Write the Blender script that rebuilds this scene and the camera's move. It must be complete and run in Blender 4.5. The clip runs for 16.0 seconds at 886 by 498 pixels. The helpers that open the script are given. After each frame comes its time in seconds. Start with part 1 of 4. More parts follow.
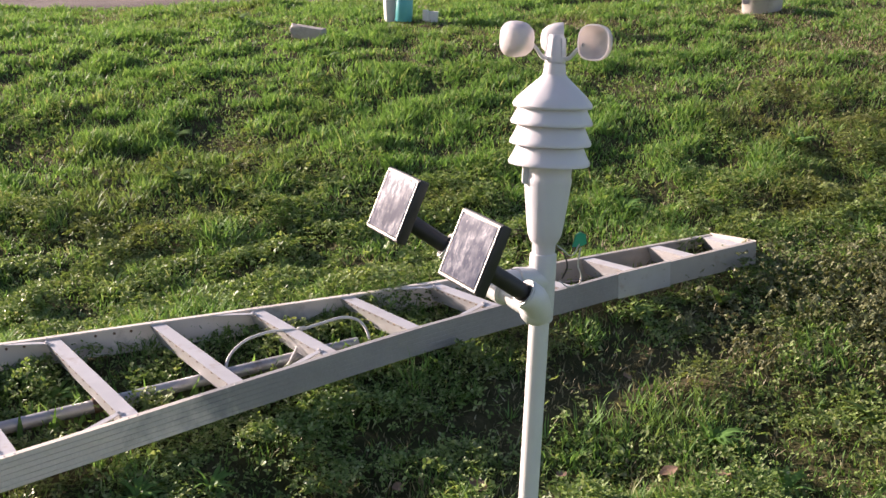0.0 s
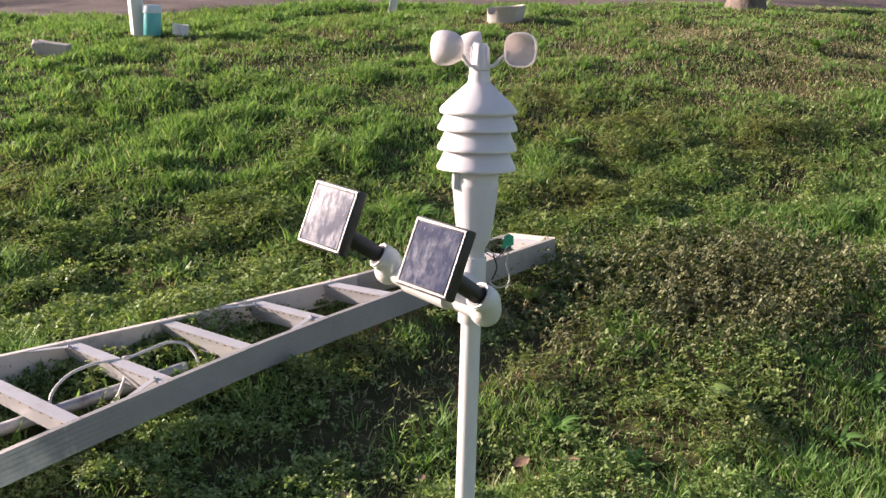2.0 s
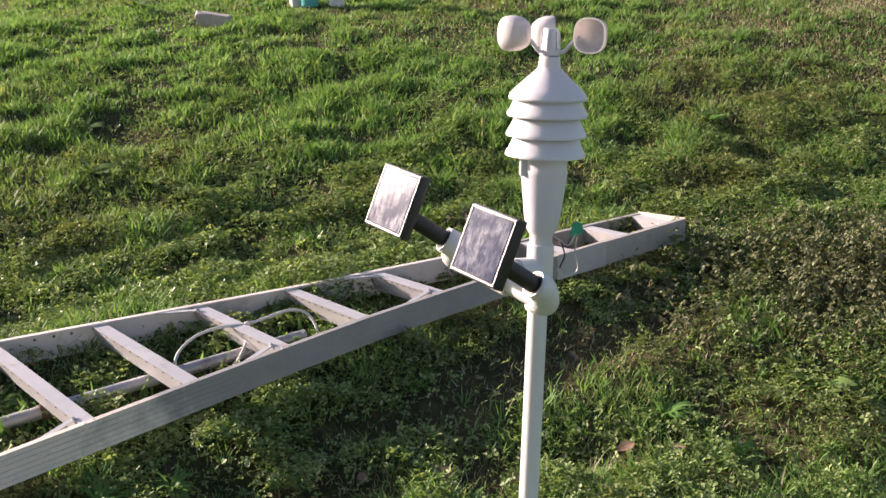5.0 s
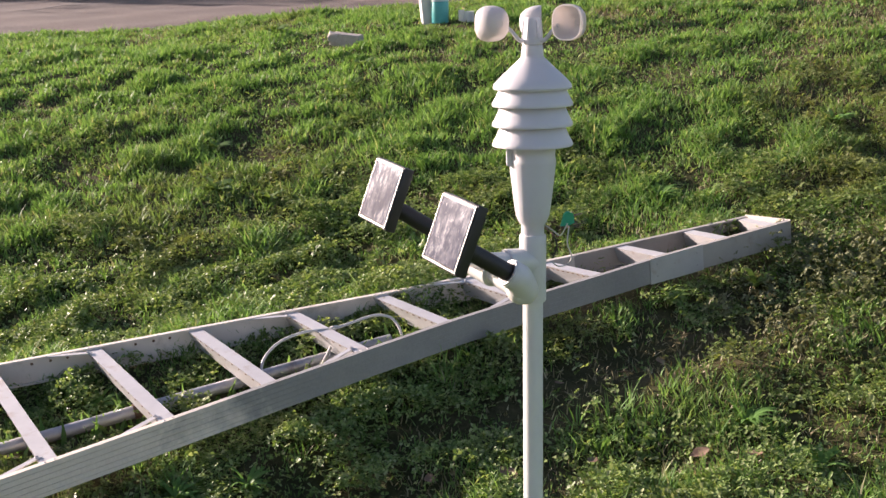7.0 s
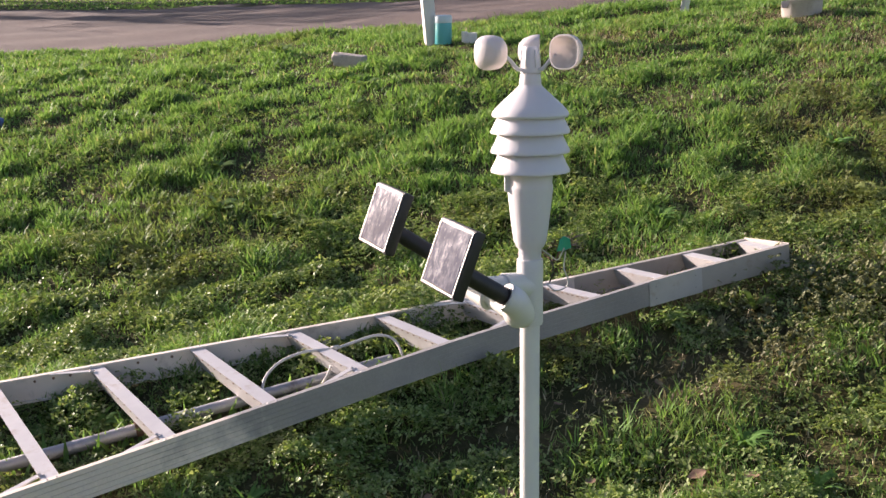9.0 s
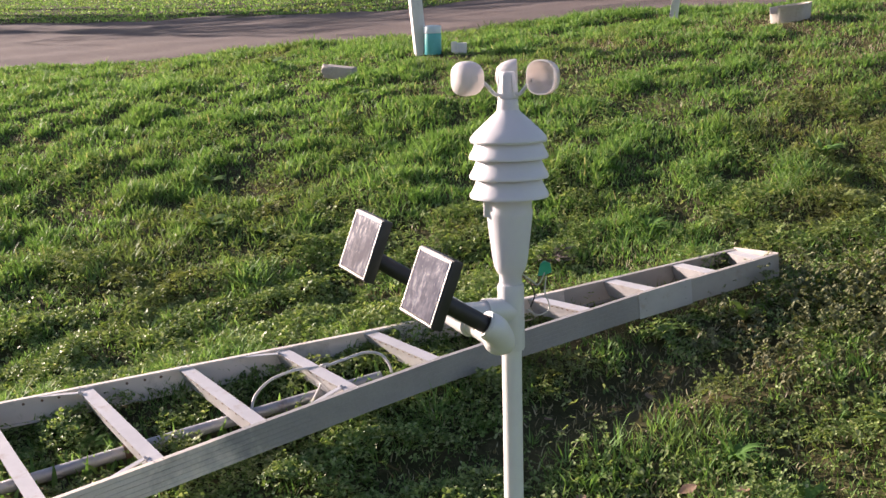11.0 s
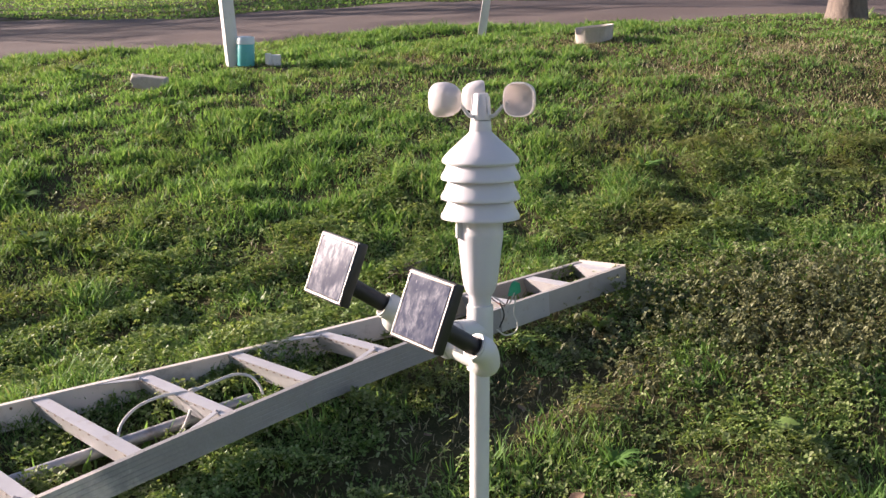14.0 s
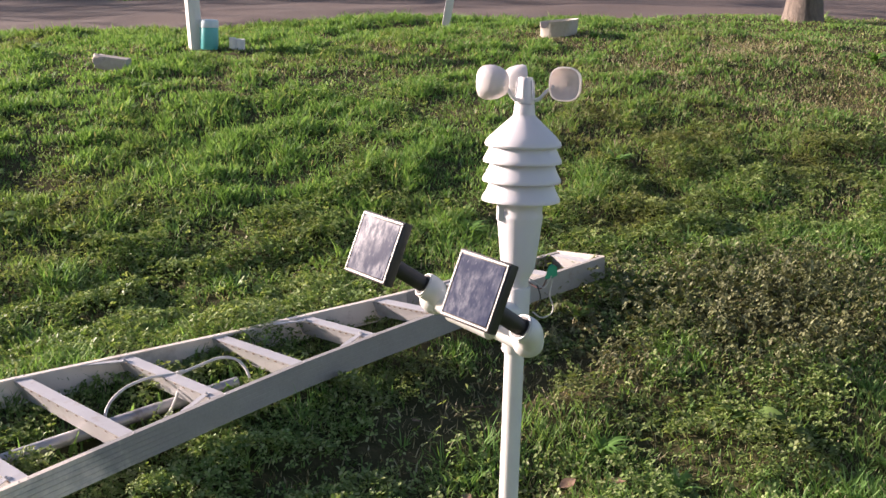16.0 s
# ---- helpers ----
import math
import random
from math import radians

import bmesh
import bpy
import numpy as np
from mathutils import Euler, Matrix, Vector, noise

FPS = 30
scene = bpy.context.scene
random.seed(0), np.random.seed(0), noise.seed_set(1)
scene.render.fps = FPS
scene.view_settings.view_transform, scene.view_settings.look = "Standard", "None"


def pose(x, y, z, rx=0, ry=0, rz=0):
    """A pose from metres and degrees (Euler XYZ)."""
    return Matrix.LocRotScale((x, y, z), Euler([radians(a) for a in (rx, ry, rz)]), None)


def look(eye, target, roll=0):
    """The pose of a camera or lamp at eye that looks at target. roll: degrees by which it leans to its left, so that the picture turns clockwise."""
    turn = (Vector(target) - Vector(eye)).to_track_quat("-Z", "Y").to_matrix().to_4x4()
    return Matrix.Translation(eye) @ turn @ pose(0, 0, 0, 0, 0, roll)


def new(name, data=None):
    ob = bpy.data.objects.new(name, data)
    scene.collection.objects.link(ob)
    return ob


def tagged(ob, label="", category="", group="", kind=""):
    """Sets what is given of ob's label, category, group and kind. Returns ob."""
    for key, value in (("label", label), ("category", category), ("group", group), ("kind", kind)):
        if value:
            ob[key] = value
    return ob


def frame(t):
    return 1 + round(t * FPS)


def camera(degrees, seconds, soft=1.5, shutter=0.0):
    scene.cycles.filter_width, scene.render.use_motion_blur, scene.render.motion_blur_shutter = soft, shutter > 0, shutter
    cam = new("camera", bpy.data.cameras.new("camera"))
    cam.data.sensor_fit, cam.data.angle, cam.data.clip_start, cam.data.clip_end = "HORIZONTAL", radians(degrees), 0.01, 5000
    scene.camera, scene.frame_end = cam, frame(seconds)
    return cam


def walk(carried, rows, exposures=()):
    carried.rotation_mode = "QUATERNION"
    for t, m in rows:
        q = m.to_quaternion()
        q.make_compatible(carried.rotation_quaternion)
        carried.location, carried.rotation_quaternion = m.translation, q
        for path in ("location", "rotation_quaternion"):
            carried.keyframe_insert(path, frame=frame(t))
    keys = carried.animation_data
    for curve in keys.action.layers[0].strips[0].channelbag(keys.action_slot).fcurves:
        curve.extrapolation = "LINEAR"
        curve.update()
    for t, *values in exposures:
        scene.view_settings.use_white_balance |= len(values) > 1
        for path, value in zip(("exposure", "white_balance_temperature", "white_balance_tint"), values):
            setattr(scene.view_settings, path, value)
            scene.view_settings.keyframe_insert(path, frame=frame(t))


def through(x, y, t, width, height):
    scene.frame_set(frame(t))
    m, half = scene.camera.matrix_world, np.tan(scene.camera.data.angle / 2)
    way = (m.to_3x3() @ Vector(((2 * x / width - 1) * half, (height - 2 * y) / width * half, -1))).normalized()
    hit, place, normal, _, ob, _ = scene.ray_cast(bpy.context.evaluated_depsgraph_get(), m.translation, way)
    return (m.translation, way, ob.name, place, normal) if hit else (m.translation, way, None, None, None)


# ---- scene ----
cam = camera(44.18, 16.0, soft=1.5)
# seconds, eye, then yaw to the left of +y, pitch and roll in degrees
PATH = [
    (0.0, -0.1838, -1.5254, 1.2447, -1.188, -14.715, 2.445),
    (0.5, -0.3613, -1.4895, 1.2365, -7.830, -15.283, 0.975),
    (1.0, -0.4762, -1.4733, 1.2275, -13.183, -15.720, 1.167),
    (1.5, -0.5075, -1.4828, 1.2301, -13.748, -14.607, 1.605),
    (2.0, -0.4938, -1.4961, 1.2291, -15.987, -13.492, 2.339),
    (2.5, -0.4812, -1.5241, 1.2384, -12.808, -14.233, 0.587),
    (3.0, -0.4764, -1.5309, 1.2361, -12.673, -13.863, 1.269),
    (3.2, -0.4746, -1.5319, 1.2396, -12.464, -13.642, 1.468),
    (5.3, -0.2922, -1.5225, 1.2602, -5.173, -15.647, 0.747),
    (5.5, -0.2502, -1.5354, 1.2590, -3.805, -15.190, -0.119),
    (6.0, -0.1399, -1.5600, 1.2389, -0.923, -14.397, 0.376),
    (6.5, -0.0841, -1.5567, 1.2261, 1.986, -14.929, -0.889),
    (7.0, -0.0745, -1.5570, 1.2271, 2.214, -14.592, -1.230),
    (7.5, -0.0808, -1.5681, 1.2304, 2.236, -14.526, -1.229),
    (8.0, -0.0883, -1.5745, 1.2281, 2.851, -14.336, -0.583),
    (8.5, -0.0815, -1.5832, 1.2450, 1.784, -13.756, -0.498),
    (9.0, -0.0676, -1.5837, 1.2420, 2.331, -13.613, -0.882),
    (9.5, -0.0596, -1.5860, 1.2443, 2.012, -13.624, -1.868),
    (10.0, -0.0638, -1.5830, 1.2451, 2.436, -13.270, -2.274),
    (10.2, -0.0575, -1.5809, 1.2491, 2.159, -13.205, -2.279),
    (12.3, -0.0383, -1.5519, 1.2873, 2.763, -13.485, -0.812),
    (12.5, -0.0439, -1.5501, 1.2849, 2.876, -13.207, -0.857),
    (13.0, -0.0781, -1.5365, 1.2880, 1.726, -13.232, -1.292),
    (13.5, -0.1893, -1.5180, 1.2874, -5.159, -12.949, -0.595),
    (14.0, -0.3354, -1.5303, 1.2849, -9.897, -12.833, 0.295),
    (14.5, -0.4266, -1.5248, 1.2740, -12.192, -12.927, 1.075),
    (15.0, -0.4632, -1.5263, 1.2716, -12.435, -13.462, 1.591),
    (15.5, -0.4744, -1.5105, 1.2645, -12.814, -13.242, 2.506),
    (16.0, -0.4871, -1.5154, 1.2681, -13.118, -13.173, 2.192),
]
walk(cam, [(t, pose(x, y, z, 90 + tip, 0, yaw) @ pose(0, 0, 0, 0, 0, roll)) for t, x, y, z, yaw, tip, roll in PATH],
     exposures=[(0.0, 1.42, 6650, 27), (16.0, 1.42, 6650, 27)])

# ---- light ----
SUN_TURN, SUN_RISE = radians(-62), radians(16)
sky = bpy.data.worlds.new("sky")
scene.world = sky
sky.use_nodes = True
air = sky.node_tree.nodes.new("ShaderNodeTexSky")
air.sky_type, air.sun_disc = "NISHITA", False
air.sun_elevation, air.sun_rotation = SUN_RISE, SUN_TURN
air.air_density, air.dust_density = 1.0, 1.0
sky.node_tree.links.new(air.outputs[0], sky.node_tree.nodes["Background"].inputs[0])
sky.node_tree.nodes["Background"].inputs[1].default_value = 0.07
sun = new("sun", bpy.data.lights.new("sun", "SUN"))
sun.data.energy, sun.data.angle, sun.data.color = 5.0, radians(0.55), (1.0, 0.90, 0.76)
sun_way = Vector((math.sin(SUN_TURN) * math.cos(SUN_RISE), math.cos(SUN_TURN) * math.cos(SUN_RISE), math.sin(SUN_RISE)))
sun.matrix_world = look(sun_way * 30, (0, 0, 0))


# ---- materials ----
class Mat:
    """A node material with short ways to wire it."""

    def __init__(self, name):
        self.m = bpy.data.materials.new(name)
        self.m.use_nodes = True
        self.t = self.m.node_tree
        self.b = self.t.nodes["Principled BSDF"]
        self.out = self.t.nodes["Material Output"]

    def node(self, kind, **values):
        n = self.t.nodes.new(kind)
        for key, value in values.items():
            n.inputs[key.replace("_", " ")].default_value = value
        return n

    def link(self, a, b):
        self.t.links.new(a, b)

    def noise(self, scale, detail=4.0, rough=0.6, space="Object", stretch=(1, 1, 1)):
        c = self.t.nodes.new("ShaderNodeTexCoord")
        g = self.t.nodes.new("ShaderNodeMapping")
        g.inputs["Scale"].default_value = stretch
        self.link(c.outputs[space], g.inputs["Vector"])
        n = self.node("ShaderNodeTexNoise", Scale=scale, Detail=detail, Roughness=rough)
        self.link(g.outputs[0], n.inputs["Vector"])
        return n.outputs["Fac"]

    def ramp(self, fac, stops):
        r = self.t.nodes.new("ShaderNodeValToRGB")
        while len(r.color_ramp.elements) < len(stops):
            r.color_ramp.elements.new(0.5)
        for e, (p, c) in zip(r.color_ramp.elements, stops):
            e.position = p
            e.color = (*c, 1) if len(c) == 3 else c
        self.link(fac, r.inputs[0])
        return r.outputs[0]

    def mix(self, fac, a, b, kind="MIX"):
        n = self.t.nodes.new("ShaderNodeMix")
        n.data_type, n.blend_type = "RGBA", kind
        for value, slot in ((fac, n.inputs[0]), (a, n.inputs[6]), (b, n.inputs[7])):
            if isinstance(value, (int, float)):
                slot.default_value = value
            elif isinstance(value, tuple):
                slot.default_value = (*value, 1)
            else:
                self.link(value, slot)
        return n.outputs[2]

    def math(self, kind, a, b):
        n = self.t.nodes.new("ShaderNodeMath")
        n.operation = kind
        for value, slot in ((a, n.inputs[0]), (b, n.inputs[1])):
            if isinstance(value, (int, float)):
                slot.default_value = value
            else:
                self.link(value, slot)
        return n.outputs[0]

    def bump(self, height, strength, distance):
        n = self.node("ShaderNodeBump", Strength=strength, Distance=distance)
        self.link(height, n.inputs["Height"])
        self.link(n.outputs[0], self.b.inputs["Normal"])

    def base(self, colour):
        if isinstance(colour, tuple):
            self.b.inputs["Base Color"].default_value = (*colour, 1)
        else:
            self.link(colour, self.b.inputs["Base Color"])
        return self

    def set(self, **values):
        for key, value in values.items():
            self.b.inputs[key.replace("_", " ")].default_value = value
        return self


def plain(name, low, high, scale, rough, metal=0.0, bump=0.1, stretch=(1, 1, 1), grime=None, cover=(0.58, 0.75), relief=0.002):
    """A surface with mottling at two scales, dirt of its own shape and fine relief."""
    k = Mat(name)
    big, fine = k.noise(scale, 3, 0.6, "Object", stretch), k.noise(scale * 7, 5, 0.7, "Object", stretch)
    c = k.ramp(big, [(0.3, low), (0.7, high)])
    c = k.mix(0.35, c, k.ramp(fine, [(0.3, low), (0.7, high)]))
    if grime:
        c = k.mix(k.ramp(k.noise(scale * 2.3, 6, 0.7), [(cover[0], (0, 0, 0)), (cover[1], (0.85, 0.85, 0.85))]), c, grime)
    k.base(c).set(Metallic=metal)
    k.link(k.ramp(fine, [(0.2, (rough * 0.8,) * 3), (0.8, (min(1, rough * 1.2),) * 3)]), k.b.inputs["Roughness"])
    k.bump(fine, bump, relief)
    return k.m


def leafy(name, stops, dry, through=0.35, patch=0.8, share=(0.5, 0.72), rough=0.5, gloss=0.24):
    """Leaf and blade: each island has its own tint, dry patches follow a wide noise, light comes through."""
    k = Mat(name)
    geo = k.t.nodes.new("ShaderNodeNewGeometry")
    tint = k.ramp(geo.outputs["Random Per Island"], stops)
    wide = k.noise(patch, 3, 0.6)
    mid = k.noise(patch * 5, 2, 0.5)
    c = k.mix(k.ramp(wide, [(share[0], (0, 0, 0)), (share[1], (0.75, 0.75, 0.75))]), tint, dry)
    c = k.mix(k.ramp(mid, [(0.35, (0.4,) * 3), (0.65, (0, 0, 0))]), c, k.mix(1.0, c, (0.62, 0.78, 0.7), "MULTIPLY"))
    k.base(c).set(Roughness=rough, Specular_IOR_Level=gloss)
    trans = k.node("ShaderNodeBsdfTranslucent")
    k.link(k.mix(1.0, c, (1.0, 0.98, 0.55), "MULTIPLY"), trans.inputs["Color"])
    add = k.node("ShaderNodeMixShader", Fac=through)
    k.link(k.b.outputs[0], add.inputs[1])
    k.link(trans.outputs[0], add.inputs[2])
    k.link(add.outputs[0], k.out.inputs["Surface"])
    return k.m


GRASS = leafy("grass_blade", [(0.0, (0.096, 0.194, 0.051)), (0.35, (0.156, 0.296, 0.082)), (0.75, (0.226, 0.390, 0.125)), (0.95, (0.29, 0.41, 0.16)), (1.0, (0.48, 0.44, 0.27))],
              (0.235, 0.235, 0.100), through=0.46, share=(0.54, 0.76), rough=0.5, gloss=0.12)
CLOVER = leafy("clover_leaf", [(0.0, (0.090, 0.155, 0.044)), (0.4, (0.190, 0.290, 0.080)), (0.75, (0.310, 0.400, 0.145)), (1.0, (0.42, 0.46, 0.24))],
               (0.19, 0.155, 0.065), through=0.38, rough=0.42, gloss=0.20)
NETTLE = leafy("nettle_leaf", [(0.0, (0.070, 0.082, 0.034)), (0.45, (0.140, 0.145, 0.062)), (0.8, (0.225, 0.235, 0.115)), (1.0, (0.34, 0.35, 0.21))],
               (0.17, 0.105, 0.075), through=0.25, share=(0.5, 0.75))
STRAW = leafy("dry_straw", [(0.0, (0.19, 0.155, 0.075)), (0.6, (0.32, 0.275, 0.155)), (1.0, (0.48, 0.43, 0.28))], (0.25, 0.19, 0.11), through=0.2)
LITTER = plain("dead_leaf_brown", (0.11, 0.065, 0.04), (0.25, 0.16, 0.10), 40, 0.7, 0, 0.3)
BARK = plain("bark", (0.07, 0.054, 0.045), (0.36, 0.29, 0.24), 5, 0.9, 0, 1.0, (3, 3, 0.6), relief=0.03)
WHITE = plain("white_plastic", (0.61, 0.595, 0.615), (0.66, 0.645, 0.665), 9, 0.42, 0, 0.04, (1, 1, 1), (0.55, 0.55, 0.53), (0.66, 0.9))
PVC = plain("white_pipe", (0.60, 0.595, 0.58), (0.68, 0.675, 0.66), 8, 0.38, 0, 0.05, (1, 1, 1), (0.50, 0.51, 0.45), (0.64, 0.85))
BLACK = plain("black_plastic", (0.012, 0.011, 0.012), (0.028, 0.026, 0.027), 30, 0.5, 0, 0.15)
# aluminium whose grey turns pale towards the ladder's foot
alu = Mat("weathered_aluminium")
a1, a2 = alu.noise(5, 5, 0.7), alu.noise(140, 4, 0.7)
where = alu.t.nodes.new("ShaderNodeTexCoord")
split = alu.t.nodes.new("ShaderNodeSeparateXYZ")
alu.link(where.outputs["Object"], split.inputs[0])
pale_foot = alu.ramp(alu.math("ADD", alu.math("MULTIPLY", split.outputs[0], -0.9), alu.math("MULTIPLY", a1, 0.7)), [(0.78, (0, 0, 0)), (0.97, (1, 1, 1))])
c = alu.mix(pale_foot, alu.ramp(a1, [(0.3, (0.28, 0.265, 0.255)), (0.7, (0.36, 0.345, 0.33))]), alu.ramp(a1, [(0.3, (0.69, 0.605, 0.52)), (0.7, (0.81, 0.72, 0.625))]))
alu.base(alu.mix(0.35, c, alu.mix(1.0, c, alu.ramp(a2, [(0.3, (0.7,) * 3), (0.7, (1.1,) * 3)]), "MULTIPLY"))).set(Roughness=0.5, Metallic=0.1)
alu.bump(a2, 0.12, 0.001)
ALU = alu.m
# far rail's bounced light, painted in as paler, warmer base; brown grime is its own
BOUNCED = plain("bounce_lit_rail", (0.60, 0.535, 0.47), (0.74, 0.67, 0.60), 3, 0.6, 0.1, 0.1, (1, 1, 1), (0.24, 0.18, 0.13), (0.55, 0.78))
ENDS = plain("dull_rail_end", (0.33, 0.305, 0.275), (0.43, 0.40, 0.365), 4, 0.6, 0.1, 0.1, (1, 1, 1), (0.22, 0.16, 0.11), (0.56, 0.8))
TREAD = plain("rung_metal", (0.44, 0.43, 0.435), (0.56, 0.55, 0.55), 6, 0.45, 0.3, 0.1, (1, 1, 1), (0.30, 0.20, 0.12), (0.56, 0.8))
STEEL = plain("dull_steel", (0.33, 0.325, 0.335), (0.47, 0.465, 0.475), 6, 0.45, 0.35, 0.1, (1, 1, 1), (0.16, 0.12, 0.09), (0.55, 0.8))
RUST = plain("rusty_bolt", (0.10, 0.06, 0.04), (0.22, 0.13, 0.08), 40, 0.8, 0.2, 0.3)
STONE = plain("concrete", (0.30, 0.265, 0.235), (0.50, 0.455, 0.41), 14, 0.9, 0, 0.6, (1, 1, 1), (0.16, 0.14, 0.11))
CREAM = plain("cream_plastic", (0.38, 0.345, 0.31), (0.49, 0.45, 0.41), 9, 0.5, 0, 0.1, (1, 1, 1), (0.28, 0.22, 0.16), (0.55, 0.8))
POSTS = plain("white_painted_wood", (0.62, 0.59, 0.56), (0.74, 0.72, 0.70), 6, 0.6, 0, 0.3, (1, 1, 0.2), (0.40, 0.36, 0.32), (0.6, 0.8))
TEAL = plain("teal_plastic", (0.06, 0.36, 0.37), (0.09, 0.44, 0.45), 8, 0.4)
FROST = plain("pale_blue_plastic", (0.52, 0.62, 0.68), (0.62, 0.70, 0.75), 8, 0.4)
BLUE = plain("blue_plastic", (0.03, 0.07, 0.25), (0.06, 0.11, 0.35), 20, 0.4)
TAG = plain("green_tag_plastic", (0.01, 0.30, 0.19), (0.02, 0.40, 0.26), 20, 0.45)
CABLE = plain("white_cable", (0.50, 0.48, 0.45), (0.62, 0.60, 0.57), 20, 0.45, 0, 0.05, (1, 1, 1), (0.36, 0.32, 0.26))
WIRE_A = plain("maroon_wire", (0.12, 0.05, 0.05), (0.22, 0.11, 0.10), 30, 0.5)
WIRE_B = plain("black_wire", (0.015, 0.015, 0.015), (0.03, 0.03, 0.03), 30, 0.5)
CUPS = Mat("cup_plastic")
CUPS.base(CUPS.ramp(CUPS.noise(9), [(0.3, (0.66, 0.65, 0.66)), (0.7, (0.72, 0.71, 0.72))])).set(Roughness=0.4)
glow = CUPS.node("ShaderNodeBsdfTranslucent", Color=(0.92, 0.83, 0.78, 1))
both = CUPS.node("ShaderNodeMixShader", Fac=0.3)
CUPS.link(CUPS.b.outputs[0], both.inputs[1])
CUPS.link(glow.outputs[0], both.inputs[2])
CUPS.link(both.outputs[0], CUPS.out.inputs["Surface"])
CUPS = CUPS.m

# the cell: dark glass under dust, scratches and peeling film
cell = Mat("solar_cell")
dust = cell.noise(110, 7, 0.75, "Object", (1, 1, 0.35))
fleck = cell.noise(300, 3, 0.6, "Object", (1, 1, 0.4))
patchy = cell.noise(20, 4, 0.65)
film = cell.math("MULTIPLY", cell.ramp(dust, [(0.42, (0.08,) * 3), (0.60, (1, 1, 1))]), cell.ramp(patchy, [(0.38, (0.15,) * 3), (0.58, (1, 1, 1))]))
film = cell.math("MAXIMUM", film, cell.ramp(fleck, [(0.64, (0, 0, 0)), (0.70, (1, 1, 1))]))
cell.base(cell.mix(film, (0.028, 0.036, 0.070), (0.075, 0.086, 0.125))).set(Metallic=0.0, Specular_IOR_Level=0.06)
cell.link(cell.ramp(film, [(0.1, (0.16,) * 3), (0.8, (0.31,) * 3)]), cell.b.inputs["Roughness"])
cell.bump(dust, 0.12, 0.0006)
CELL = cell.m
FILM = plain("yellowed_film", (0.12, 0.112, 0.105), (0.42, 0.40, 0.38), 110, 0.35, 0, 0.2)

# bare soil and thatch below the grass
soil = Mat("lawn_soil")
s1, s2, s3 = soil.noise(0.7, 4), soil.noise(9, 6, 0.7), soil.noise(90, 3, 0.7)
c = soil.ramp(s2, [(0.25, (0.024, 0.028, 0.012)), (0.5, (0.050, 0.053, 0.022)), (0.75, (0.105, 0.088, 0.048))])
c = soil.mix(soil.ramp(s1, [(0.45, (0, 0, 0)), (0.7, (0.45,) * 3)]), c, (0.115, 0.088, 0.050))
soil.set(Specular_IOR_Level=0.1)
soil.base(soil.mix(0.5, c, soil.mix(1.0, c, soil.ramp(s3, [(0.3, (0.4,) * 3), (0.7, (1.5,) * 3)]), "MULTIPLY"))).set(Roughness=0.95)
soil.bump(s2, 0.8, 0.02)
SOIL = soil.m
track = Mat("packed_gravel")
r1, r2, r3 = track.noise(0.6, 3, 0.6, "Object", (0.3, 1, 1)), track.noise(14, 6, 0.7), track.noise(120, 3, 0.7)
c = track.ramp(r1, [(0.3, (0.048, 0.033, 0.029)), (0.7, (0.086, 0.060, 0.052))])
c = track.mix(track.ramp(r2, [(0.35, (0, 0, 0)), (0.7, (0.55,) * 3)]), c, (0.125, 0.088, 0.077))
track.base(track.mix(0.55, c, track.ramp(r3, [(0.3, (0.042, 0.030, 0.026)), (0.7, (0.185, 0.138, 0.118))]))).set(Roughness=0.95)
track.bump(r2, 0.6, 0.02)
TRACK = track.m

# ---- ground ----
KY = np.array([-40, -6, -1.5, 0, 1, 2, 2.6, 4, 5, 6, 7, 8.5, 16, 60, 600])
KZ = np.array([-0.4, -0.14, -0.04, 0.0, 0.04, 0.09, 0.125, 0.43, 0.64, 0.80, 0.88, 0.95, 1.2, 3.0, 3.0])
TY = np.concatenate([np.linspace(-41, 20, 1221), np.linspace(20.5, 610, 1180)])
TZ = np.interp(TY, KY, KZ)
TZ[:1221] = np.convolve(np.pad(TZ[:1221], 12, mode="edge"), np.ones(25) / 25, mode="valid")


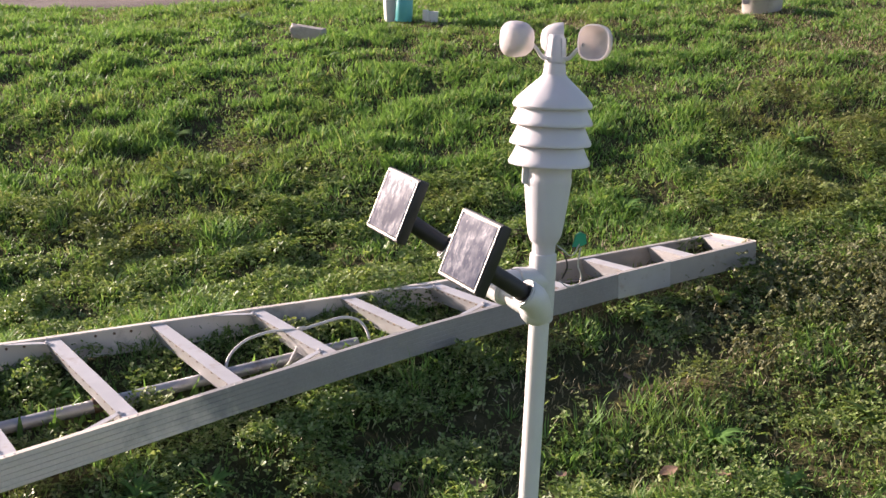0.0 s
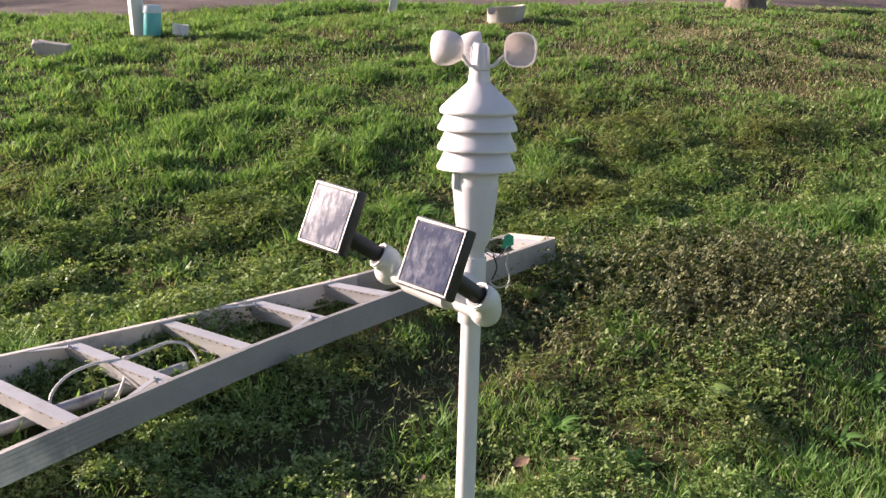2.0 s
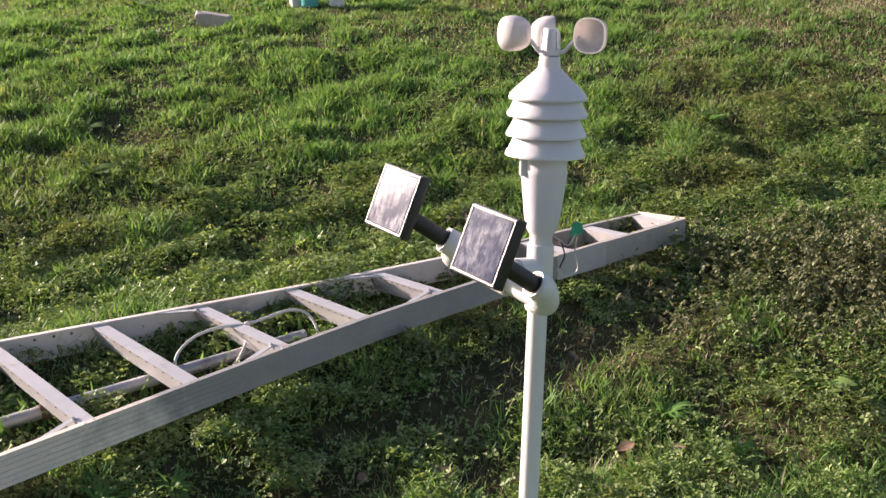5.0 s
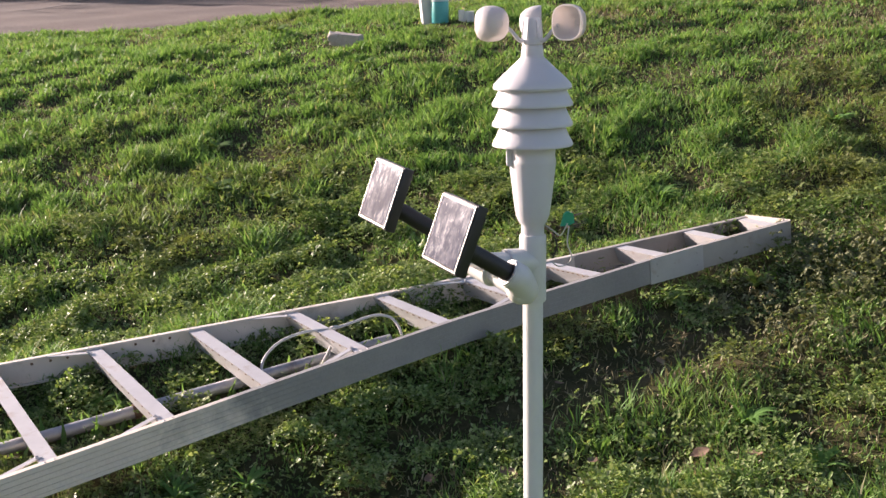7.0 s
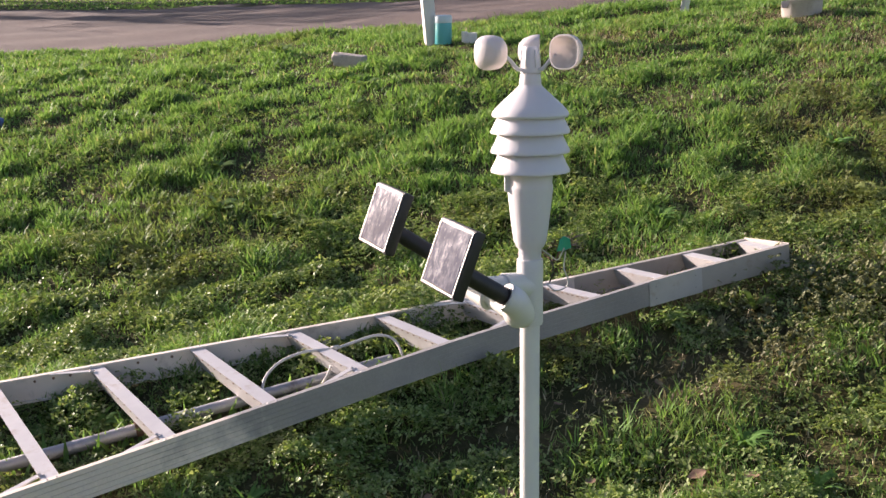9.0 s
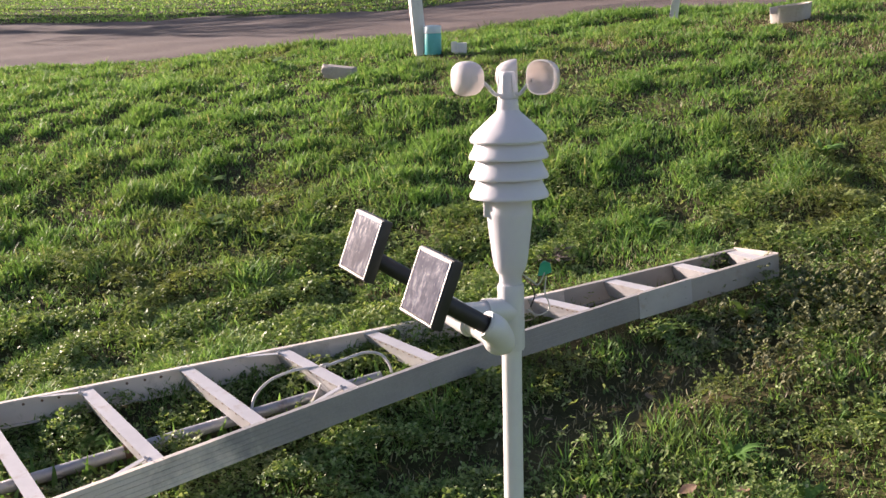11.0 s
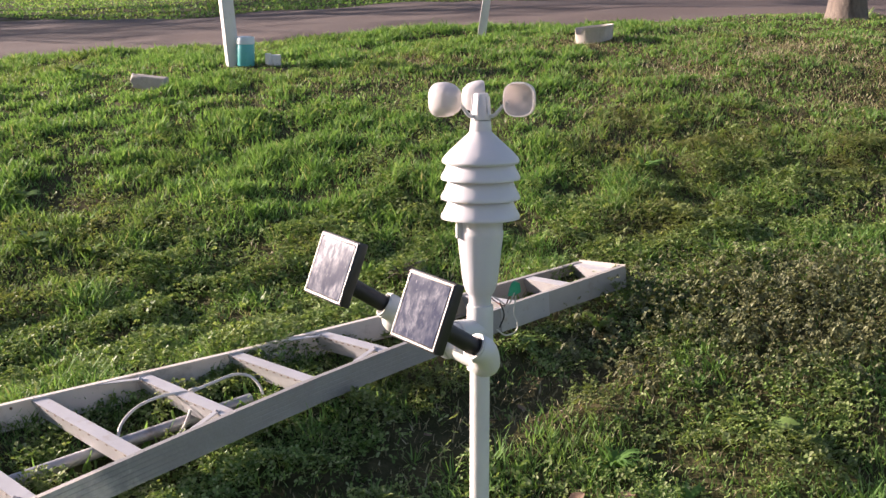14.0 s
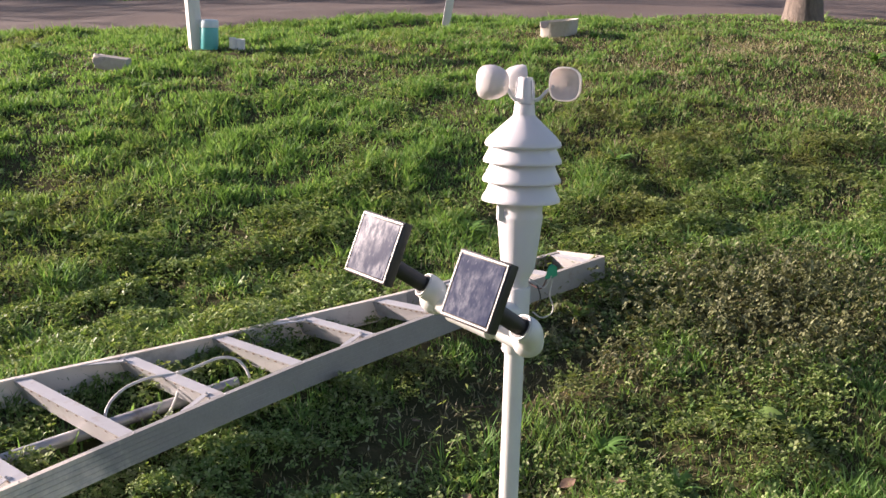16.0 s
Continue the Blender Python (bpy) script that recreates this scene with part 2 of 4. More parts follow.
def lie(x, y):
    """The height of the bare ground at x, y."""
    x, y = np.asarray(x, float), np.asarray(y, float)
    z = np.interp(y, TY, TZ) + 0.09 * 4 * np.tanh(x / 4)
    # the lawn falls away in front of the ladder, and dips under its middle
    z = z - np.interp(y, [-7, -1, 0, 0.9, 1.5, 1.8], [0, 0.16, 0.18, 0.105, 0.012, 0]) / (1 + np.exp(-np.clip((x + 0.75) / np.interp(y, [-3, 0.5], [1.2, 0.16]), -30, 30)))
    z = z - 0.055 * np.exp(-(((x - 0.25) / 0.5) ** 2) - ((y - 1.66 - 0.45 * (x - 0.40)) / 0.22) ** 2)
    # it is banked up against the ladder's far rail
    bank = np.interp(x, [-3, -2.5, -1.6, -0.45, 0.4, 1.2, 2], [0, 0.06, 0.065, 0.06, 0.025, 0, 0])
    z = z + bank * np.exp(-((y - (1.62 + 0.33 * (x + 1.2) + 0.03 * (x + 1.2) ** 2) - 0.12) / 0.20) ** 2)
    z = z - 0.05 * np.exp(-((x - 0.30) / 0.36) ** 2 - ((y - 1.12) / 0.20) ** 2)
    fade = np.clip(1.2 - np.abs(y - 2) / 40, 0, 1)
    z = z + fade * (0.012 * np.sin(2.1 * x + 1.3 * y + 1) + 0.010 * np.sin(3.7 * y - 1.7 * x) + 0.008 * np.sin(5.3 * x + 4.1 * y + 2) - 0.005)
    # tussocks a hand or two across
    lawn = np.clip((near_edge(x) - 0.15 - y) * 3, 0, 1) * np.clip(1.2 - np.hypot(x, y - 3) / 12, 0, 1)
    return z + lawn * (0.040 * (blotch(x, y, 0.30, 1) - 0.5) + 0.024 * (blotch(x, y, 0.14, 0) - 0.5))


NEAR_X, NEAR_Y = [-60, -30, -5, -1.7, 0, 2, 4.5, 8, 12, 30, 60], [12.5, 10.6, 8.75, 8.6, 8.3, 7.65, 7.1, 6.2, 5.4, 2.5, -2]
FAR_X, FAR_Y = [-60, -30, -9.4, -4.4, -0.8, 1, 5, 12, 30, 60], [36, 24.5, 18.2, 17.0, 14.4, 13.1, 11.5, 10, 7.5, 4]


def near_edge(x):
    return np.interp(x, NEAR_X, NEAR_Y) + 0.10 * np.sin(1.9 * x) + 0.06 * np.sin(4.7 * x + 1)


def far_edge(x):
    return np.interp(x, FAR_X, FAR_Y) + 0.25 * np.sin(1.1 * x) + 0.12 * np.sin(3.1 * x + 2)


def cells(seed, n=512):
    return np.random.default_rng(seed).random((n, n))


GRID = [cells(s) for s in range(6)]


def blotch(x, y, size, seed=0):
    """Smooth random values of 0 to 1 over the ground, of that size in metres."""
    u, v = np.asarray(x, float) / size + 200.3, np.asarray(y, float) / size + 200.7
    i, j = np.floor(u).astype(int), np.floor(v).astype(int)
    a, b = u - i, v - j
    a, b = a * a * (3 - 2 * a), b * b * (3 - 2 * b)
    g = GRID[seed % 6]
    at = lambda p, q: g[p % 512, q % 512]
    return (at(i, j) * (1 - a) + at(i + 1, j) * a) * (1 - b) + (at(i, j + 1) * (1 - a) + at(i + 1, j + 1) * a) * b


def sheet(name, verts, faces, material, smooth=True):
    """One object from arrays of corners and of faces that all have as many corners."""
    faces = np.asarray(faces, np.int32)
    me = bpy.data.meshes.new(name)
    me.vertices.add(len(verts))
    me.vertices.foreach_set("co", np.asarray(verts, np.float32).ravel())
    me.loops.add(faces.size)
    me.loops.foreach_set("vertex_index", faces.ravel())
    me.polygons.add(len(faces))
    me.polygons.foreach_set("loop_start", np.arange(0, faces.size, faces.shape[1], dtype=np.int32))
    me.polygons.foreach_set("use_smooth", np.full(len(faces), smooth))
    me.update(calc_edges=True)
    me.validate()
    me.materials.append(material)
    return new(name, me)


def lattice(xs, ys):
    n, m = len(xs), len(ys)
    k = np.arange(n * m).reshape(m, n)
    return np.stack([k[:-1, :-1].ravel(), k[:-1, 1:].ravel(), k[1:, 1:].ravel(), k[1:, :-1].ravel()], 1)


xs = np.concatenate([-np.geomspace(600, 6, 40), np.linspace(-5.9, 5.9, 300), np.geomspace(6, 600, 40)])
ys = np.concatenate([-np.geomspace(600, 2.1, 30), np.linspace(-2, 10, 300), np.geomspace(10.1, 900, 60)])
gx, gy = np.meshgrid(xs, ys)
gz = lie(gx, gy) + 0.012 * (blotch(gx, gy, 0.09, 2) - 0.5) * (np.abs(gy) < 12)
inside = (gy > near_edge(gx)) & (gy < far_edge(gx))
gz = np.where(inside, lie(gx, gy) - 0.03, gz)
tagged(sheet("ground", np.stack([gx, gy, gz], -1).reshape(-1, 3), lattice(xs, ys), SOIL),
       "sloping lawn soil with dry thatch under the grass", "ground", kind="structure")
rx = np.concatenate([np.linspace(-60, -8.2, 60), np.linspace(-8, 9, 240), np.linspace(9.2, 60, 60)])
rv = np.linspace(0, 1, 40)
qx, qv = np.meshgrid(rx, rv)
qy = near_edge(qx) * (1 - qv) + far_edge(qx) * qv
qz = lie(qx, qy) + 0.012 * (blotch(qx, qy, 0.5, 2) - 0.5) + 0.004 - 0.02 * (np.minimum(qv, 1 - qv) < 0.02)
tagged(sheet("road", np.stack([qx, qy, qz], -1).reshape(-1, 3), lattice(rx, rv), TRACK),
       "worn brown gravel track between two strips of lawn", "road", kind="structure")


# ---- builders ----
def part(name, bm, material, parent=None, label="", smooth=True):
    """One mesh from a bmesh, under a thing or a part."""
    bmesh.ops.recalc_face_normals(bm, faces=bm.faces)
    me = bpy.data.meshes.new(name)
    for f in bm.faces:
        f.smooth = smooth
    bm.to_mesh(me)
    bm.free()
    me.materials.append(material)
    if smooth:
        me.set_sharp_from_angle(angle=radians(38))
    ob = new(name, me)
    if parent:
        ob.parent = parent
    if label:
        tagged(ob, label)
    return ob


def thing(name, label, category, group="", at=(0, 0, 0)):
    ob = new(name)
    ob.empty_display_size = 0.05
    ob.location = at
    return tagged(ob, label, category, group)


def lathe(outline, m=None, seg=40):
    """A body turned from (radius, height) pairs."""
    bm = bmesh.new()
    rings = []
    for r, h in outline:
        rings.append([bm.verts.new((r * math.cos(2 * math.pi * k / seg), r * math.sin(2 * math.pi * k / seg), h)) for k in range(seg)] if r > 1e-6 else [bm.verts.new((0, 0, h))])
    for a, b in zip(rings, rings[1:]):
        for k in range(seg):
            q = [a[k % len(a)], a[(k + 1) % len(a)], b[(k + 1) % len(b)], b[k % len(b)]]
            q = [v for n, v in enumerate(q) if v not in q[:n]]
            if len(q) > 2:
                bm.faces.new(q)
    if m is not None:
        bm.transform(m)
    return bm


def tube(points, radius, seg=10, cap=True, ends=None):
    """A round bar along points; ends: the radius at its far end."""
    bm = bmesh.new()
    pts = [Vector(p) for p in points]
    rings, side = [], None
    for n, p in enumerate(pts):
        way = (pts[min(n + 1, len(pts) - 1)] - pts[max(n - 1, 0)]).normalized()
        side = way.orthogonal().normalized() if side is None else (side - way * side.dot(way)).normalized()
        up = way.cross(side)
        r = radius if ends is None else radius + (ends - radius) * n / (len(pts) - 1)
        rings.append([bm.verts.new(p + r * (math.cos(2 * math.pi * k / seg) * side + math.sin(2 * math.pi * k / seg) * up)) for k in range(seg)])
    for a, b in zip(rings, rings[1:]):
        for k in range(seg):
            bm.faces.new((a[k], a[(k + 1) % seg], b[(k + 1) % seg], b[k]))
    if cap:
        bm.faces.new(rings[0])
        bm.faces.new(rings[-1])
    return bm


def curve(points, steps=8):
    """Points on a smooth line through the given ones."""
    p = [Vector(q) for q in points]
    p = [2 * p[0] - p[1]] + p + [2 * p[-1] - p[-2]]
    out = []
    for a, b, c, d in zip(p, p[1:], p[2:], p[3:]):
        for k in range(steps):
            t = k / steps
            out.append(0.5 * (2 * b + (c - a) * t + (2 * a - 5 * b + 4 * c - d) * t * t + (3 * b - a - 3 * c + d) * t ** 3))
    return out + [p[-2]]


def merge(target, *others):
    for o in others:
        me = bpy.data.meshes.new("tmp")
        o.to_mesh(me)
        o.free()
        target.from_mesh(me)
        bpy.data.meshes.remove(me)
    return target


def block(size, m=None, bevel=0.0, segments=2):
    bm = bmesh.new()
    bmesh.ops.create_cube(bm, size=1.0)
    bmesh.ops.scale(bm, vec=size, verts=bm.verts)
    if bevel:
        bmesh.ops.bevel(bm, geom=bm.edges[:], offset=bevel, segments=segments, affect="EDGES", profile=0.5)
    if m is not None:
        bm.transform(m)
    return bm


def extrude(profile, start, end, out_a, up_a, out_b=None, up_b=None, closed=True):
    """A section of (out, up) pairs swept from start to end."""
    bm = bmesh.new()
    out_b, up_b = out_b or out_a, up_b or up_a
    a = [bm.verts.new(start + out_a * u + up_a * v) for u, v in profile]
    b = [bm.verts.new(end + out_b * u + up_b * v) for u, v in profile]
    n = len(profile)
    for k in range(n if closed else n - 1):
        bm.faces.new((a[k], a[(k + 1) % n], b[(k + 1) % n], b[k]))
    if closed:
        bm.faces.new(a)
        bm.faces.new(b)
    return bm


def toward(origin, way, spin=0.0):
    """A pose at origin whose z axis points along way."""
    return Matrix.Translation(origin) @ Vector(way).to_track_quat("Z", "Y").to_matrix().to_4x4() @ pose(0, 0, 0, 0, 0, spin)


# ---- the weather station ----
LEAN = pose(0, 0.021, 0, -2.5, 0, 0)


def weather_station():
    root = thing("weather_station", "white weather station on a slim pipe with two solar panels", "weather station")
    up = lambda h: LEAN @ Vector((0, 0, h))
    part("pole", lathe([(0, -0.40), (0.0155, -0.40), (0.0155, 0.80), (0, 0.80)], LEAN, 24), PVC, root, "slim white plastic pipe")
    # fitting on the pole with its branch to the cross pipe
    tee = lathe([(0, 0.725), (0.0195, 0.725), (0.0205, 0.728), (0.0205, 0.826), (0.0195, 0.829), (0.0, 0.829)], LEAN, 28)
    hub, cross = up(0.787), Vector((-0.083, 0.002, 0.797))
    way = (cross - hub).normalized()
    merge(tee, tube([hub, hub + way * 0.05], 0.0205, 24))
    part("tee_fitting", tee, PVC, root, "white tee fitting with a moulded rim")
    part("branch_pipe", tube([hub + way * 0.04, cross], 0.0165, 20), PVC, root)
    end_b, end_a = Vector((-0.022, -0.080, 0.783)), Vector((-0.128, 0.074, 0.806))
    bar = (end_a - end_b).normalized()
    cross_tee = tube([cross - bar * 0.04, cross + bar * 0.04], 0.0205, 24)
    part("cross_fitting", cross_tee, PVC, root)
    part("cross_pipe", tube([end_b, end_a], 0.0165, 20), PVC, root, "short white cross pipe")
    # sensor body below the shields
    part("sensor_body", lathe([(0, 0.822), (0.0172, 0.822), (0.0175, 0.844), (0.0215, 0.849), (0.0252, 0.858), (0.0280, 0.876), (0.0325, 0.915), (0.0350, 0.938), (0.0352, 0.943), (0.0338, 0.946), (0.0345, 0.962), (0, 0.962)], LEAN, 48),
         WHITE, root, "tapered white plastic sensor body")
    latch = block((0.010, 0.012, 0.030), LEAN @ pose(-0.0345, -0.010, 0.950), 0.0025)
    part("latch", latch, WHITE, root)
    # radiation shields, one over another
    for h in (0.968, 0.9975, 1.027):
        part("shield", lathe([(0.030, h + 0.0335), (0.0455, h + 0.0300), (0.0490, h + 0.0240), (0.0520, h + 0.0160), (0.0555, h + 0.0085), (0.0590, h + 0.0025), (0.0602, h - 0.0010), (0.0598, h - 0.0034), (0.0570, h - 0.0030),
                              (0.052, h + 0.008), (0.047, h + 0.022), (0.030, h + 0.027)], LEAN, 64), WHITE, root)
    part("cone_roof", lathe([(0.0165, 1.096), (0.0185, 1.0925), (0.0235, 1.088), (0.036, 1.0765), (0.049, 1.0645), (0.0570, 1.0555), (0.0585, 1.051), (0.0573, 1.048), (0.054, 1.049), (0.03, 1.062), (0.0, 1.064)], LEAN, 64), WHITE, root)
    part("inner_column", lathe([(0, 0.955), (0.031, 0.955), (0.031, 1.058), (0, 1.058)], LEAN, 32), WHITE, root)
    neck = lathe([(0, 1.088), (0.0170, 1.093), (0.0152, 1.110), (0.0146, 1.1115), (0, 1.1115)], LEAN, 32)
    part("neck", neck, WHITE, root)
    # wind cups
    rotor = part("rotor_hub", lathe([(0, 1.1125), (0.0152, 1.1125), (0.0152, 1.118), (0.0142, 1.120), (0.0112, 1.149), (0.0100, 1.1515), (0, 1.1515)], LEAN, 32), WHITE, root, "ribbed white hub of the wind cups")
    for k in range(6):
        a = math.pi * k / 3
        part("rib", block((0.003, 0.002, 0.026), LEAN @ pose(0, 0, 0, 0, 0, math.degrees(a)) @ pose(0.0133, 0, 1.134, 0, -5, 0), 0.0005, 1), WHITE, rotor)
    for turn in (206, 326, 86):
        m = LEAN @ pose(0, 0, 0, 0, 0, turn)
        arm = tube(curve([m @ Vector((0.012, 0, 1.118)), m @ Vector((0.022, 0, 1.1195)), m @ Vector((0.034, 0, 1.132)), m @ Vector((0.044, 0, 1.140))], 5), 0.0032, 10, True, 0.0026)
        part("arm", arm, WHITE, rotor)
        # a rounded shell, open on its tangent side
        cup = bmesh.new()
        rings = []
        shell = [(1.0, 0.0), (1.02, 0.10), (0.97, 0.38), (0.80, 0.72), (0.52, 0.94), (0.2, 1.0)]
        inner = [(0.93 * a, 0.92 * b) for a, b in reversed(shell[:-1])]
        for r, d in shell + [(0.17, 0.92)] + inner:
            ring = []
            for k in range(28):
                t = 2 * math.pi * k / 28
                c, s = math.cos(t), math.sin(t)
                q = (abs(c) ** 2.8 + abs(s) ** 2.8) ** (-1 / 2.8)
                ring.append(cup.verts.new((0.0240 * r * q * c, 0.033 * d, 0.0250 * r * q * s)))
            rings.append(ring)
        for a, b in zip(rings, rings[1:]):
            for k in range(28):
                cup.faces.new((a[k], a[(k + 1) % 28], b[(k + 1) % 28], b[k]))
        for k in range(28):
            cup.faces.new((rings[-1][k], rings[-1][(k + 1) % 28], rings[0][(k + 1) % 28], rings[0][k]))
        cup.faces.new(rings[5])
        cup.faces.new(rings[6])
        cup.transform(m @ pose(0.0635, -0.012, 1.1435, 0, 0, 0))
        part("cup", cup, CUPS, rotor, "thin white wind cup letting warm light through")
    # panels: centre, the way across and the way down of each face
    for centre, socket, elbow in ((Vector((-0.228, 0.049, 0.897)), Vector((-0.147, 0.062, 0.833)), end_a), (Vector((-0.1205, -0.139, 0.880)), Vector((-0.041, -0.103, 0.813)), end_b)):
        across = Vector((0.50, -0.86, -0.035)).normalized()
        down = Vector((-0.335, -0.14, -0.93))
        down = (down - across * down.dot(across)).normalized()
        face = across.cross(down) * -1
        if face.x > 0:
            face = -face
        turn = Matrix((across, -down, face)).transposed().to_4x4()
        m = Matrix.Translation(centre) @ turn
        panel = part("solar_panel", block((0.0975, 0.0975, 0.017), m @ pose(0, 0, -0.0085), 0.0025), BLACK, root, "square black solar panel housing with weathered film")
        part("cell", block((0.0835, 0.0835, 0.0012), m @ pose(0, 0, 0.0010), 0.0004, 1), CELL, panel, "scratched dusty blue-grey solar cell")
        for dx, dy, w, h in ((0, 0.0448, 0.0925, 0.0030), (0, -0.0448, 0.0925, 0.0030), (0.0448, 0, 0.0030, 0.0866), (-0.0448, 0, 0.0030, 0.0866)):
            part("border", block((w, h, 0.0012), m @ pose(dx, dy, 0.0010), 0.0004, 1), FILM, panel, "yellowed peeling film edge")
        back = centre - face * 0.017 + down * 0.012
        way = (socket - back).normalized()
        part("boss", tube([back + face * 0.004, back + way * 0.012], 0.019, 24, True, 0.0145), BLACK, root)
        part("support_tube", tube([back, socket + way * 0.012], 0.0125, 24), BLACK, root, "black plastic support tube")
        collar = tube([socket - way * 0.002, socket + way * 0.003, socket + way * 0.010], 0.0195, 28)
        bend = curve([socket + way * 0.002, socket + way * 0.018, elbow + way * 0.004, elbow + (hub - elbow).normalized() * 0.012], 8)
        part("elbow", merge(tube(bend, 0.0205, 24), collar), PVC, root, "white elbow fitting")
        ball = bmesh.new()
        bmesh.ops.create_uvsphere(ball, u_segments=28, v_segments=16, radius=0.0225)
        ball.transform(Matrix.Translation(elbow))
        part("elbow_cap", ball, PVC, root)
        part("gasket", tube([socket - way * 0.003, socket - way * 0.001], 0.0165, 24), BLACK, root)
    # loose wires with a green tag behind the pole
    leave = up(0.838) + Vector((0.018, 0.008, 0))
    tag_at = Vector((0.050, 0.048, 0.853))
    part("wire", tube(curve([leave, leave + Vector((0.008, 0.004, -0.008)), (0.038, 0.055, 0.825), tag_at + Vector((-0.006, 0, -0.012)), tag_at]), 0.0011, 6), WIRE_A, root, "thin maroon wire")
    part("wire", tube(curve([leave + Vector((0, 0, 0.004)), leave + Vector((0.012, -0.004, -0.004)), (0.042, 0.050, 0.828), tag_at + Vector((0.002, 0, -0.006))]), 0.0011, 6), CABLE, root)
    part("wire", tube(curve([tag_at + Vector((0.004, 0, -0.012)), (0.052, 0.05, 0.815), (0.058, 0.05, 0.798), (0.056, 0.05, 0.785), (0.040, 0.05, 0.779), (0.026, 0.052, 0.788)]), 0.0011, 6), CABLE, root)
    part("wire", tube(curve([(0.030, 0.05, 0.832), (0.036, 0.048, 0.812), (0.030, 0.05, 0.792)]), 0.0012, 6), WIRE_B, root, "thin black wire")
    tag = bmesh.new()
    rim = [(-0.011, -0.008), (-0.004, 0.010), (0.003, 0.013), (0.011, 0.007), (0.012, -0.009), (0.0, -0.011)]
    lower = [tag.verts.new((x, 0.0012, z)) for x, z in rim]
    upper = [tag.verts.new((x, -0.0012 - 0.002 * (x > 0), z)) for x, z in rim]
    tag.faces.new(lower)
    tag.faces.new(upper)
    for k in range(6):
        tag.faces.new((lower[k], lower[(k + 1) % 6], upper[(k + 1) % 6], upper[k]))
    tag.transform(Matrix.Translation(tag_at) @ pose(0, 0, 0, 10, -12, 25))
    part("tag", tag, TAG, root, "small green plastic tag", False)
    return root


weather_station()

# ---- the ladder in the grass: rails flare towards its foot ----
NEAR_RAIL = [Vector(p) for p in ((-1.86, 0.25, -0.01), (-1.61, 0.46, 0.02), (-1.36, 0.66, 0.05), (-1.113, 0.855, 0.076), (-0.872, 1.045, 0.101), (-0.637, 1.232, 0.126), (-0.399, 1.415, 0.152),
                                 (-0.163, 1.588, 0.178), (0.085, 1.750, 0.205), (0.335, 1.900, 0.233), (0.479, 1.977, 0.254), (0.555, 2.010, 0.266), (0.780, 2.112, 0.296), (1.004, 2.215, 0.327))]
FAR_RAIL = [Vector(p) for p in ((-2.50, 1.24, 0.0), (-2.20, 1.32, 0.025), (-1.90, 1.41, 0.05), (-1.605, 1.495, 0.075), (-1.308, 1.587, 0.102), (-1.015, 1.684, 0.128), (-0.729, 1.786, 0.150),
                                (-0.447, 1.882, 0.174), (-0.166, 1.994, 0.196), (0.107, 2.110, 0.216), (0.240, 2.170, 0.226), (0.385, 2.240, 0.238), (0.650, 2.375, 0.258), (0.920, 2.514, 0.278))]


